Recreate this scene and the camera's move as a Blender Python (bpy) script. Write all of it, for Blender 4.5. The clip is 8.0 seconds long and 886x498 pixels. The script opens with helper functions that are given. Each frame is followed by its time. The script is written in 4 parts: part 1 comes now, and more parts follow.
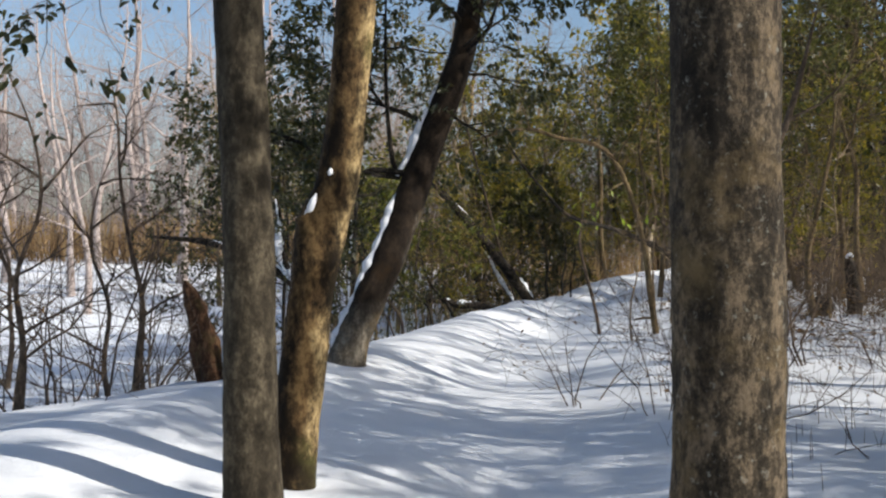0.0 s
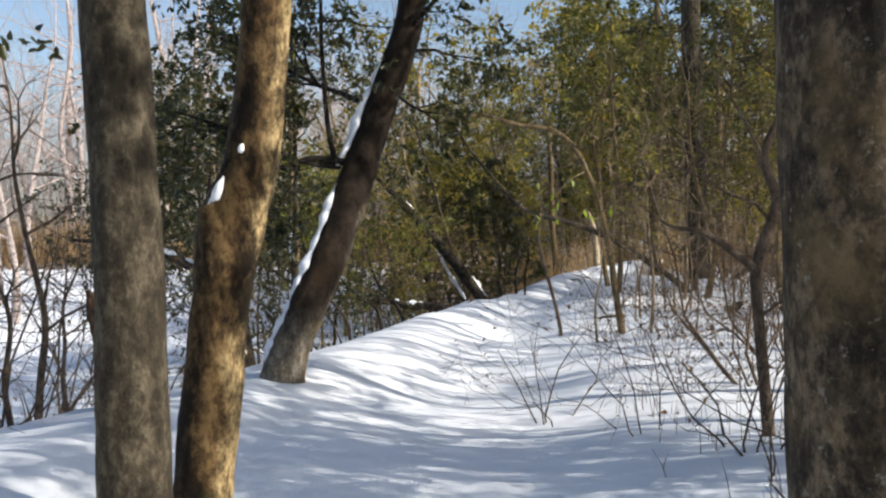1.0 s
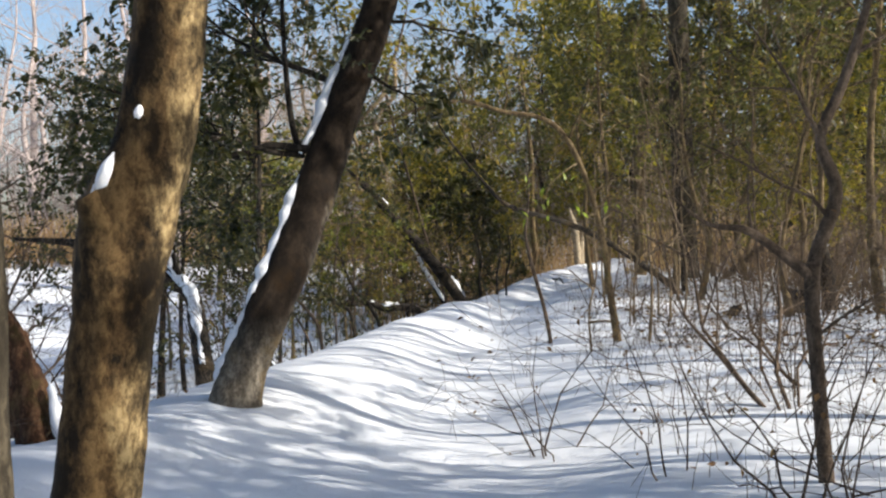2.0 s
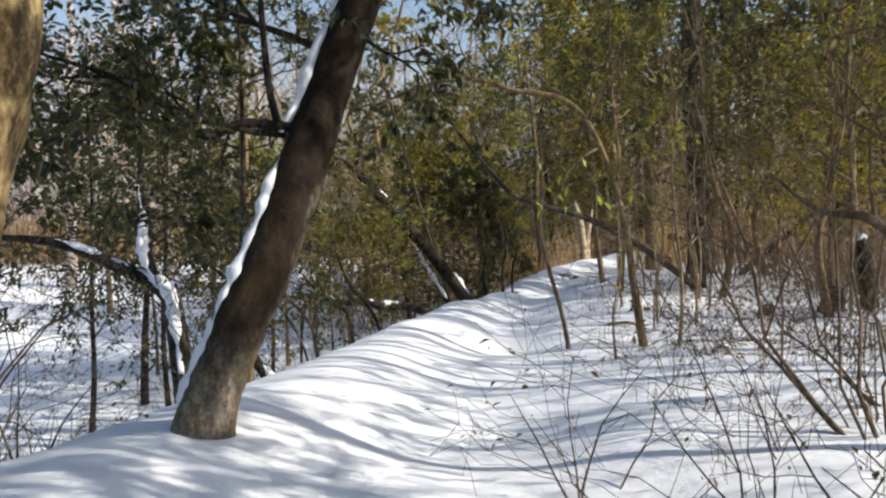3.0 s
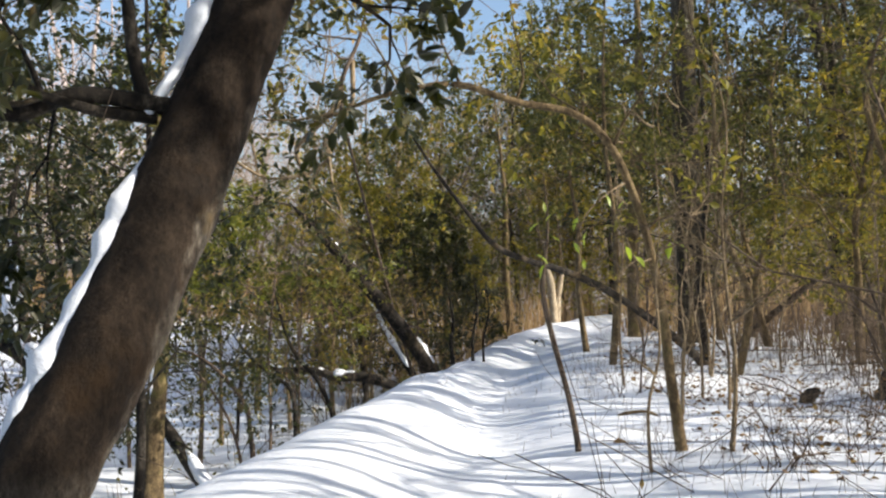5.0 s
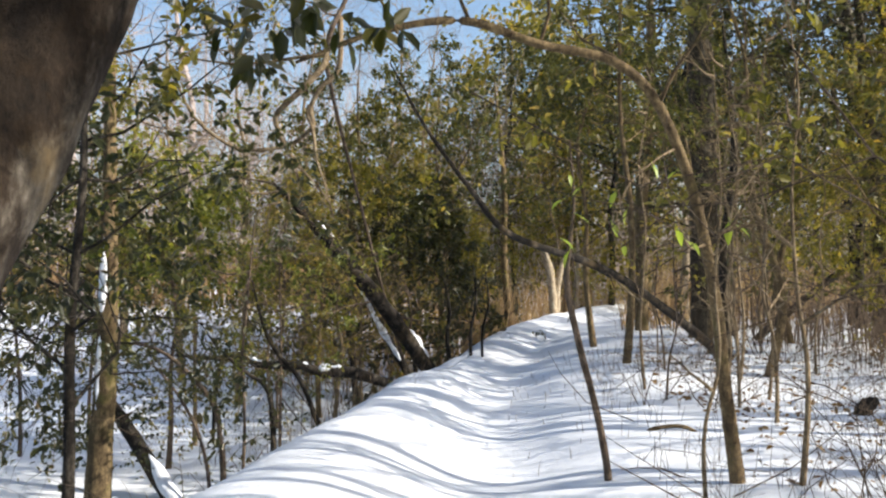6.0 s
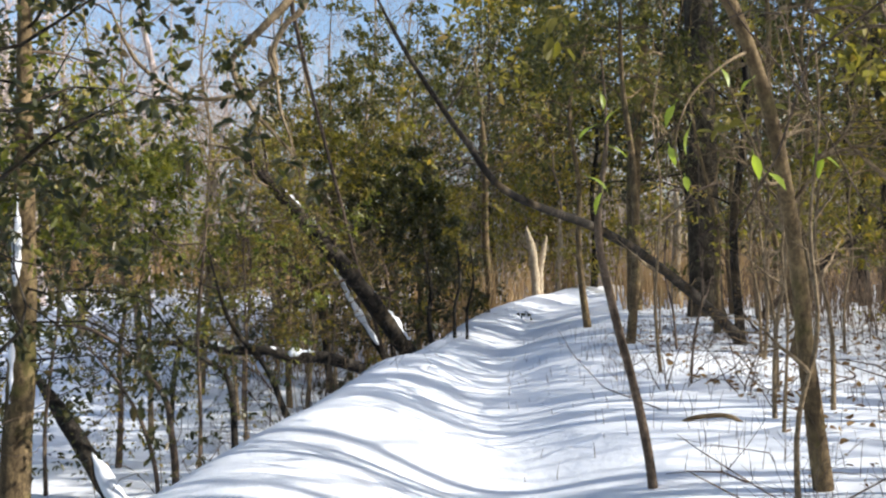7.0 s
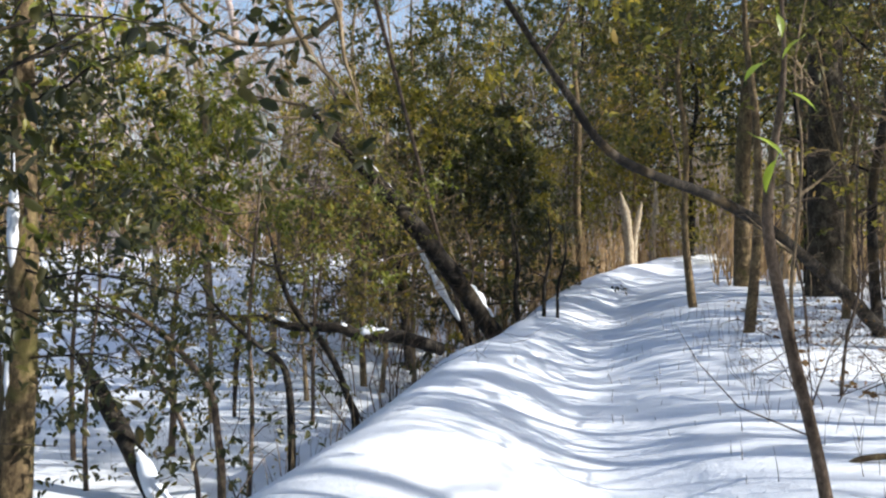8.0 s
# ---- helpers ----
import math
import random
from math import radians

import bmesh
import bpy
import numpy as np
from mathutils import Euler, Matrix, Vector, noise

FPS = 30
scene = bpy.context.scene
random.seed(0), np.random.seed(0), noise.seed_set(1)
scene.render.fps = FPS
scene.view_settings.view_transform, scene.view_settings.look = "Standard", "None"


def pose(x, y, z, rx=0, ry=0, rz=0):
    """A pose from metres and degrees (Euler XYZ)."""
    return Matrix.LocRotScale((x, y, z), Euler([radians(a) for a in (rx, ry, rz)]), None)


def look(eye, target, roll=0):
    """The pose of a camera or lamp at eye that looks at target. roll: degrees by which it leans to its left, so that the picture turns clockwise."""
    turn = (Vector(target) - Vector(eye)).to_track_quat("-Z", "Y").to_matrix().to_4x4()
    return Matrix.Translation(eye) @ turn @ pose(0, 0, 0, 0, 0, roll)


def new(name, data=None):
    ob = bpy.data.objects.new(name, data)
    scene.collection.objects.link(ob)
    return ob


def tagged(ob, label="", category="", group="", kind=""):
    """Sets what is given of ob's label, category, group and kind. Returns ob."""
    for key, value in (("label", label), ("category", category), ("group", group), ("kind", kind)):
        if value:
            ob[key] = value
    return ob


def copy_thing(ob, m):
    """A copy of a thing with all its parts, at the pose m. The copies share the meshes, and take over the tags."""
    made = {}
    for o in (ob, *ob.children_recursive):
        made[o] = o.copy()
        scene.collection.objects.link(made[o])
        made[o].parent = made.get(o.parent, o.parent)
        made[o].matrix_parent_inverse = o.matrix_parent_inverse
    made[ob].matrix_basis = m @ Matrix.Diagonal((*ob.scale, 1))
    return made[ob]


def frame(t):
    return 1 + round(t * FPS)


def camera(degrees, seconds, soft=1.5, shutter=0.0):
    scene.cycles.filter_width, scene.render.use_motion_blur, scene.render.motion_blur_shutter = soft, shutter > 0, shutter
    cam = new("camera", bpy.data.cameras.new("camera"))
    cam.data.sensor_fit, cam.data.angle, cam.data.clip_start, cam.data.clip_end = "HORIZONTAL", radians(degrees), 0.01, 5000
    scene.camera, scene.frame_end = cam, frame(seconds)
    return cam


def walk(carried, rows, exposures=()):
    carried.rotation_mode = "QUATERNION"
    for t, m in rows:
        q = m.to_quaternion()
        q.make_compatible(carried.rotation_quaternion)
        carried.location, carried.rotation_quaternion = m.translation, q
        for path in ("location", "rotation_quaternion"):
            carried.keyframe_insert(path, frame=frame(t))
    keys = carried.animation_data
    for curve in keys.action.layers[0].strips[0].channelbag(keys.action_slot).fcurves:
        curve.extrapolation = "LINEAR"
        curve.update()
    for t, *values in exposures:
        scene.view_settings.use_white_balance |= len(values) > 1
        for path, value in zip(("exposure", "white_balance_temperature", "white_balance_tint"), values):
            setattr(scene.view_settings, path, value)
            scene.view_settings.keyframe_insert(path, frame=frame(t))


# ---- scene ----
cam = camera(47.0, 8.0, soft=2.3)
PATH = [
    (0, (-0.009, 0.259, 1.448), (0.002, 2.259, 1.439), -0.3),
    (0.5, (-0.001, 0.952, 1.399), (0.06, 2.949, 1.485), -0.1),
    (1, (0.007, 1.621, 1.432), (0.119, 3.618, 1.418), -1.4),
    (1.5, (0.039, 2.412, 1.474), (0.17, 4.408, 1.479), -1.5),
    (1.7, (0.044, 2.662, 1.462), (0.199, 4.655, 1.453), -1.3),
    (3, (0.107, 4.519, 1.451), (0.265, 6.513, 1.421), -1.8),
    (3.5, (0.141, 5.398, 1.46), (0.408, 7.38, 1.487), -0.5),
    (4, (0.207, 6.241, 1.469), (0.466, 8.222, 1.542), -1.9),
    (4.5, (0.211, 7.019, 1.466), (0.454, 9.003, 1.549), -1.3),
    (6, (0.409, 9.724, 1.504), (0.665, 11.706, 1.562), -0.2),
    (6.5, (0.503, 10.692, 1.404), (0.773, 12.673, 1.425), -0.7),
    (7, (0.517, 11.575, 1.293), (0.823, 13.551, 1.324), -0.7),
    (7.5, (0.685, 12.383, 1.366), (1.044, 14.351, 1.371), -1.9),
    (8, (0.759, 13.417, 1.44), (0.896, 15.412, 1.397), 0.1),
]
walk(cam, [(t, look(eye, target, roll)) for t, eye, target, roll in PATH], [(0, 0.18, 6250, 10), (0.5, 0.37, 6350, 10), (1.0, 0.52, 6350, 10), (1.5, 0.56, 6350, 10), (3, 0.48, 6450, 10), (3.5, 0.54, 6450, 10), (4.5, 0.72, 6450, 10), (6.5, 0.78, 6250, 10), (8, 0.72, 5950, 10)])

# ---- world and sun ----
SUN_FROM = Vector((0.93, -0.37, 0.57)).normalized()
world = bpy.data.worlds.new("sky")
scene.world = world
world.use_nodes = True
_sky = world.node_tree.nodes.new("ShaderNodeTexSky")
_sky.sky_type, _sky.sun_disc = "NISHITA", False
_sky.air_density, _sky.dust_density, _sky.ozone_density = 1.0, 1.6, 1.4
_sky.sun_elevation = math.asin(SUN_FROM.z)
_sky.sun_rotation = math.atan2(SUN_FROM.x, SUN_FROM.y)
_bg = world.node_tree.nodes["Background"]
_bg.inputs["Strength"].default_value = 0.123
world.node_tree.links.new(_sky.outputs[0], _bg.inputs["Color"])
_sun = bpy.data.lights.new("sun", "SUN")
_sun.energy, _sun.angle, _sun.color = 5.0, radians(0.55), (1.0, 0.93, 0.82)
new("sun", _sun).matrix_world = look(SUN_FROM * 50, (0, 0, 0))

# ---- materials ----


def material(name):
    m = bpy.data.materials.new(name)
    m.use_nodes = True
    return m, m.node_tree.nodes, m.node_tree.links, m.node_tree.nodes["Principled BSDF"]


def ramp(nodes, stops):
    r = nodes.new("ShaderNodeValToRGB")
    while len(r.color_ramp.elements) < len(stops):
        r.color_ramp.elements.new(0.5)
    for e, (p, c) in zip(r.color_ramp.elements, stops):
        e.position, e.color = p, (*c, 1)
    return r


def noise_node(nodes, links, coord, scale, detail=4.0, rough=0.55, stretch=None):
    n = nodes.new("ShaderNodeTexNoise")
    n.inputs["Scale"].default_value, n.inputs["Detail"].default_value, n.inputs["Roughness"].default_value = scale, detail, rough
    if stretch:
        mp = nodes.new("ShaderNodeMapping")
        mp.inputs["Scale"].default_value = stretch
        links.new(coord, mp.inputs["Vector"])
        coord = mp.outputs[0]
    links.new(coord, n.inputs["Vector"])
    return n


def mix(nodes, links, fac, a, b, kind="MIX"):
    m = nodes.new("ShaderNodeMix")
    m.data_type, m.blend_type = "RGBA", kind
    for value, socket in ((fac, m.inputs[0]), (a, m.inputs[6]), (b, m.inputs[7])):
        if hasattr(value, "links"):
            links.new(value, socket)
        elif isinstance(value, tuple):
            socket.default_value = (*value, 1)
        else:
            socket.default_value = value
    return m.outputs[2]


def bump(nodes, links, bsdf, height, strength, distance):
    b = nodes.new("ShaderNodeBump")
    b.inputs["Strength"].default_value, b.inputs["Distance"].default_value = strength, distance
    links.new(height, b.inputs["Height"])
    links.new(b.outputs[0], bsdf.inputs["Normal"])


def snow_material(name, colour=(0.86, 0.88, 0.91), grain=1.0):
    m, n, l, b = material(name)
    co = n.new("ShaderNodeTexCoord").outputs["Object"]
    big = noise_node(n, l, co, 1.7, 5, 0.6)
    fine = noise_node(n, l, co, 60, 3, 0.6)
    shade = ramp(n, [(0.3, tuple(c * 0.93 for c in colour)), (0.65, colour)])
    l.new(big.outputs[0], shade.inputs[0])
    l.new(shade.outputs[0], b.inputs["Base Color"])
    b.inputs["Roughness"].default_value = 0.62
    b.inputs["Specular IOR Level"].default_value = 0.3
    mid = noise_node(n, l, co, 9, 4, 0.6)
    add = n.new("ShaderNodeMath")
    add.operation = "MULTIPLY_ADD"
    l.new(fine.outputs[0], add.inputs[0])
    add.inputs[1].default_value = 0.25 * grain
    l.new(mid.outputs[0], add.inputs[2])
    bump(n, l, b, add.outputs[0], 0.5, 0.03)
    return m


def bark_material(name, dark, mid_c, light, lichen=None, moss=None, coarse=1.0, blotch=0.5, lichen_amount=0.62, wet_or_shaded=None, patch=5.2):
    """Bark with fine mottling, long streaks, large dark blotches, and where given lichen, moss or golden sun patches,
    and a side soaked by meltwater or darkened by painted shade.
    """
    m, n, l, b = material(name)
    co = n.new("ShaderNodeTexCoord").outputs["Object"]
    fine = noise_node(n, l, co, 30 * coarse, 7, 0.75, (1, 1, 0.7))
    long = noise_node(n, l, co, 9 * coarse, 6, 0.7, (1, 1, 0.5))
    both = n.new("ShaderNodeMath")
    both.operation = "MULTIPLY_ADD"
    l.new(long.outputs[0], both.inputs[0])
    both.inputs[1].default_value = 0.55
    half = n.new("ShaderNodeMath")
    half.operation = "MULTIPLY"
    l.new(fine.outputs[0], half.inputs[0])
    half.inputs[1].default_value = 0.45
    l.new(half.outputs[0], both.inputs[2])
    col = ramp_of(n, l, both.outputs[0], [(0.4, dark), (0.49, mid_c), (0.58, light)])
    big = noise_node(n, l, co, patch, 9, 0.72, (1, 1, 0.6))
    col = mix(n, l, ramp_of(n, l, big.outputs[0], [(0.48, (0, 0, 0)), (0.56, (blotch,) * 3)]), col, dark)
    if lichen:
        ln = noise_node(n, l, co, 32.0, 6, 0.7)
        col = mix(n, l, ramp_of(n, l, ln.outputs[0], [(lichen_amount, (0, 0, 0)), (lichen_amount + 0.07, (0.7, 0.7, 0.7))]), col, lichen)
    if moss:
        mn = noise_node(n, l, co, 2.1, 6, 0.7)
        col = mix(n, l, ramp_of(n, l, mn.outputs[0], [(0.54, (0, 0, 0)), (0.66, (0.7, 0.7, 0.7))]), col, moss)
    # Darkens one side: meltwater on the leaning tree, painted shade on the mossy one.
    if wet_or_shaded:
        lean, across, side_tint, amount, dry_foot = wet_or_shaded
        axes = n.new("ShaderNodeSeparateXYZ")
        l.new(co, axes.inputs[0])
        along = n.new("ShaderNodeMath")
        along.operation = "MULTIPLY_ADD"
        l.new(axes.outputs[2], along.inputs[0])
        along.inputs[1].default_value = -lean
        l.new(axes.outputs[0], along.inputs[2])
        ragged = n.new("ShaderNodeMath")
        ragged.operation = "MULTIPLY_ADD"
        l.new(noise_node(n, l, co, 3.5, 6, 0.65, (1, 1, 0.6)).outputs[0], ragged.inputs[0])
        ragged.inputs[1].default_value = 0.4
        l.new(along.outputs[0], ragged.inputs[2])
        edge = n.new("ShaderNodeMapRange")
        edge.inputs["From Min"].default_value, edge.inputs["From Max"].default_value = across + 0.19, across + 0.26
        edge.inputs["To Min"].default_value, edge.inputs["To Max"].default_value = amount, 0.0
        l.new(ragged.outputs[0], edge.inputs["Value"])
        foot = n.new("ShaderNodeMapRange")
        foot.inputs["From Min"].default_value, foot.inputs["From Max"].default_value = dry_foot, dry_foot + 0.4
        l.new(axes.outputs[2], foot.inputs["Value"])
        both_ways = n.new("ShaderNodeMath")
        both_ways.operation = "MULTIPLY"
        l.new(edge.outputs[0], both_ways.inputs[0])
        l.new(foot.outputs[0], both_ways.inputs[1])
        col = mix(n, l, both_ways.outputs[0], col, side_tint, "MULTIPLY")
    l.new(col, b.inputs["Base Color"])
    b.inputs["Roughness"].default_value = 0.9
    b.inputs["Specular IOR Level"].default_value = 0.2
    bump(n, l, b, both.outputs[0], 0.9, 0.02)
    return m


def ramp_of(n, l, value, stops):
    r = ramp(n, stops)
    l.new(value, r.inputs[0])
    return r.outputs[0]


def leaf_material(name, stops, gloss=0.45, through_light=0.5):
    """Leaves whose colour varies leaf by leaf, with some light passing through."""
    m, n, l, b = material(name)
    geo = n.new("ShaderNodeNewGeometry")
    info = n.new("ShaderNodeObjectInfo")
    add = n.new("ShaderNodeMath")
    add.operation = "MULTIPLY_ADD"
    l.new(info.outputs["Random"], add.inputs[0])
    add.inputs[1].default_value = 0.25
    sub = n.new("ShaderNodeMath")
    sub.operation = "MULTIPLY_ADD"
    l.new(geo.outputs["Random Per Island"], sub.inputs[0])
    sub.inputs[1].default_value, sub.inputs[2].default_value = 0.85, -0.05
    l.new(sub.outputs[0], add.inputs[2])
    col = ramp_of(n, l, add.outputs[0], stops)
    l.new(col, b.inputs["Base Color"])
    b.inputs["Roughness"].default_value = gloss
    tr = n.new("ShaderNodeBsdfTranslucent")
    warm = mix(n, l, 1.0, col, (1.5, 1.6, 0.6), "MULTIPLY")
    l.new(warm, tr.inputs["Color"])
    ms = n.new("ShaderNodeMixShader")
    ms.inputs[0].default_value = through_light
    l.new(b.outputs[0], ms.inputs[1])
    l.new(tr.outputs[0], ms.inputs[2])
    l.new(ms.outputs[0], n["Material Output"].inputs["Surface"])
    return m


M_SNOW = snow_material("snow")
M_SNOWCAP = snow_material("snow_on_bark", (0.84, 0.86, 0.9), 0.6)
M_BARK_GREY = bark_material("bark_grey", (0.018, 0.014, 0.009), (0.046, 0.037, 0.024), (0.11, 0.09, 0.06), None, None, 1.0, 0.55, patch=3.4)
M_BARK_LICHEN = bark_material("bark_lichen", (0.011, 0.0085, 0.006), (0.042, 0.033, 0.022), (0.16, 0.122, 0.08), (0.24, 0.235, 0.2), (0.16, 0.115, 0.055), 1.6, 0.75, 0.6, patch=4.0)
# The darker left side is shade put into the bark colour.
M_BARK_MOSS = bark_material("bark_moss", (0.018, 0.013, 0.007), (0.19, 0.132, 0.062), (0.45, 0.335, 0.165), None, (0.06, 0.058, 0.014), 0.9, 0.92, wet_or_shaded=(0.16, -0.9, (0.24, 0.18, 0.13), 0.85, -0.8), patch=2.4)
M_BARK_DARK = bark_material("bark_dark", (0.008, 0.0065, 0.005), (0.02, 0.016, 0.012), (0.075, 0.063, 0.048), None, (0.075, 0.052, 0.024), 1.1, 0.9)
# Its golden patches paint in sunlight on the trunk; the dark side is meltwater.
M_BARK_LEAN = bark_material("bark_leaning", (0.05, 0.042, 0.032), (0.14, 0.118, 0.09), (0.25, 0.22, 0.175), None, (0.19, 0.13, 0.055), 1.5, 0.5, wet_or_shaded=(0.39, -0.895, (0.11, 0.078, 0.055), 0.97, 0.45))
M_BARK_BROWN = bark_material("bark_brown", (0.05, 0.034, 0.018), (0.135, 0.095, 0.05), (0.25, 0.18, 0.09), None, (0.12, 0.11, 0.03), 1.3)
M_BARK_PALE = bark_material("bark_pale", (0.16, 0.12, 0.08), (0.34, 0.27, 0.18), (0.5, 0.42, 0.3), None, None, 1.3, 0.3)
M_TWIG = bark_material("twig_brown", (0.045, 0.032, 0.022), (0.1, 0.072, 0.05), (0.19, 0.14, 0.1), None, None, 1.5, 0.3)
M_TWIG_TAN = bark_material("twig_tan", (0.09, 0.062, 0.036), (0.19, 0.138, 0.08), (0.32, 0.245, 0.15), None, None, 1.5, 0.3)
M_TWIG_GREY = bark_material("twig_grey", (0.22, 0.175, 0.155), (0.4, 0.33, 0.3), (0.58, 0.5, 0.46), None, None, 1.5, 0.3)
M_WOOD_ROT = bark_material("rotten_wood", (0.02, 0.01, 0.006), (0.075, 0.036, 0.019), (0.17, 0.095, 0.05), None, (0.07, 0.06, 0.02), 1.2, 0.6)
M_LEAF_DARK = leaf_material("leaf_dark", [(0.0, (0.0168, 0.0205, 0.0072)), (0.5, (0.0408, 0.0441, 0.0128)), (0.85, (0.0848, 0.0730, 0.0216)), (1.0, (0.1352, 0.0874, 0.0368))], 0.38, 0.35)
M_LEAF_OLIVE = leaf_material("leaf_olive", [(0.0, (0.063, 0.059, 0.014)), (0.45, (0.172, 0.149, 0.032)), (0.8, (0.294, 0.223, 0.048)), (1.0, (0.414, 0.253, 0.084))], 0.5, 0.5)
M_LEAF_MID = leaf_material("leaf_mid", [(0.0, (0.03, 0.034, 0.011)), (0.45, (0.085, 0.082, 0.023)), (0.8, (0.15, 0.13, 0.038)), (1.0, (0.23, 0.165, 0.068))], 0.45, 0.45)
M_LEAF_BRIGHT = leaf_material("leaf_bright", [(0.0, (0.057, 0.068, 0.014)), (0.45, (0.149, 0.158, 0.031)), (0.8, (0.253, 0.231, 0.045)), (1.0, (0.299, 0.210, 0.072))], 0.38, 0.5)
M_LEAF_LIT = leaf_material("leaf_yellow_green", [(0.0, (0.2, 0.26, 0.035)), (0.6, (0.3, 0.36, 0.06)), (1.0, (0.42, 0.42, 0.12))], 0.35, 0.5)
M_LEAF_DRY = leaf_material("leaf_dry", [(0.0, (0.1, 0.05, 0.025)), (0.5, (0.2, 0.11, 0.05)), (1.0, (0.34, 0.22, 0.11))], 0.8, 0.3)
M_REED = leaf_material("reed", [(0.0, (0.23, 0.138, 0.0633)), (0.5, (0.391, 0.253, 0.127)), (1.0, (0.529, 0.391, 0.218))], 0.8, 0.3)

# ---- shape helpers ----


def smooth(a, b, x):
    t = np.clip((np.asarray(x, float) - a) / (b - a), 0, 1)
    return t * t * (3 - 2 * t)


class Shape:
    """Vertices and faces gathered for one mesh."""

    def __init__(self):
        self.v, self.f, self.n = [], [], 0

    def add(self, verts, faces):
        self.v.append(np.asarray(verts, float).reshape(-1, 3))
        self.f.extend(tuple(i + self.n for i in f) for f in faces)
        self.n += len(self.v[-1])

    def mesh(self, name, mat, shade=True):
        me = bpy.data.meshes.new(name)
        me.from_pydata(np.concatenate(self.v).tolist() if self.v else [], [], self.f)
        me.materials.append(mat)
        if shade:
            me.polygons.foreach_set("use_smooth", [True] * len(me.polygons))
        me.update()
        return me


def spline(points, steps):
    """A smooth line through the points; each point may carry its radius as a fourth number."""
    p = np.asarray(points, float)
    p = np.vstack([2 * p[0] - p[1], p, 2 * p[-1] - p[-2]])
    out = []
    for i in range(1, len(p) - 2):
        a, b, c, d = p[i - 1:i + 3]
        for k in range(steps):
            t = k / steps
            out.append(0.5 * (2 * b + (c - a) * t + (2 * a - 5 * b + 4 * c - d) * t * t + (3 * b - a - 3 * c + d) * t ** 3))
    out.append(p[-2])
    return np.array(out)


def tube(shape, line, sides=6, lump=0.0, seed=0, cap=True):
    """A round stem along line (rows of x, y, z, radius)."""
    line = np.asarray(line, float)
    pts, rad = line[:, :3], line[:, 3]
    d = np.gradient(pts, axis=0)
    d /= np.maximum(np.linalg.norm(d, axis=1), 1e-9)[:, None]
    ref = np.array([1.0, 0, 0]) if abs(d[0][0]) < 0.8 else np.array([0, 1.0, 0])
    a = np.cross(d, ref)
    a /= np.maximum(np.linalg.norm(a, axis=1), 1e-9)[:, None]
    b = np.cross(d, a)
    ang = np.arange(sides) * 2 * math.pi / sides
    ring = a[:, None, :] * np.cos(ang)[None, :, None] + b[:, None, :] * np.sin(ang)[None, :, None]
    r = np.repeat(rad[:, None], sides, 1)
    if lump:
        for i in range(len(pts)):
            for j in range(sides):
                q = Vector(pts[i] * (1.3, 1.3, 0.9) + ring[i, j] * 0.35) * 2.2 + Vector((seed * 7.3, 0, 0))
                r[i, j] *= 1 + lump * (noise.noise(q) * 1.2 + 0.6 * noise.noise(q * 2.7) + 0.35 * noise.noise(q * 6.1))
    v = (pts[:, None, :] + ring * r[:, :, None]).reshape(-1, 3)
    f = [(i * sides + j, i * sides + (j + 1) % sides, (i + 1) * sides + (j + 1) % sides, (i + 1) * sides + j)
         for i in range(len(pts) - 1) for j in range(sides)]
    if cap:
        f.append(tuple(range(sides))[::-1])
        f.append(tuple((len(pts) - 1) * sides + j for j in range(sides)))
    shape.add(v, f)


def leaf_set(shape, spots, ways, sizes, rng, width=0.52, droop=0.25, oval=False):
    """Pointed leaves, folded along the midrib: one at each spot, growing along its way."""
    n = len(spots)
    if not n:
        return
    ways = ways / np.maximum(np.linalg.norm(ways, axis=1), 1e-9)[:, None]
    up = rng.normal(size=(n, 3)) * 0.55 + (0, 0, 1)
    side = np.cross(ways, up)
    side /= np.maximum(np.linalg.norm(side, axis=1), 1e-9)[:, None]
    nor = np.cross(side, ways)
    s = np.asarray(sizes)[:, None]
    mid = spots + ways * s * 0.5
    fold = nor * s * 0.1
    if oval:
        tip = spots + ways * s - nor * s * droop * 0.5
        lo, hi = spots + ways * s * 0.3, spots + ways * s * 0.7 - nor * s * droop * 0.2
        w1, w2 = side * s * width * 0.46, side * s * width * 0.4
        v = np.stack([spots, lo - w1 + fold, hi - w2 + fold, tip, hi + w2 + fold, lo + w1 + fold], 1).reshape(-1, 3)
        f = []
        for i in range(n):
            o = i * 6
            f += [(o, o + 3, o + 2, o + 1), (o, o + 5, o + 4, o + 3)]
        shape.add(v, f)
        return
    v = np.stack([spots, mid - side * s * width * 0.5 + fold, spots + ways * s - nor * s * droop * 0.5, mid + side * s * width * 0.5 + fold], 1).reshape(-1, 3)
    f = []
    for i in range(n):
        o = i * 4
        f += [(o, o + 2, o + 1), (o, o + 3, o + 2)]
    shape.add(v, f)


def unit(v):
    return v / max(np.linalg.norm(v), 1e-9)


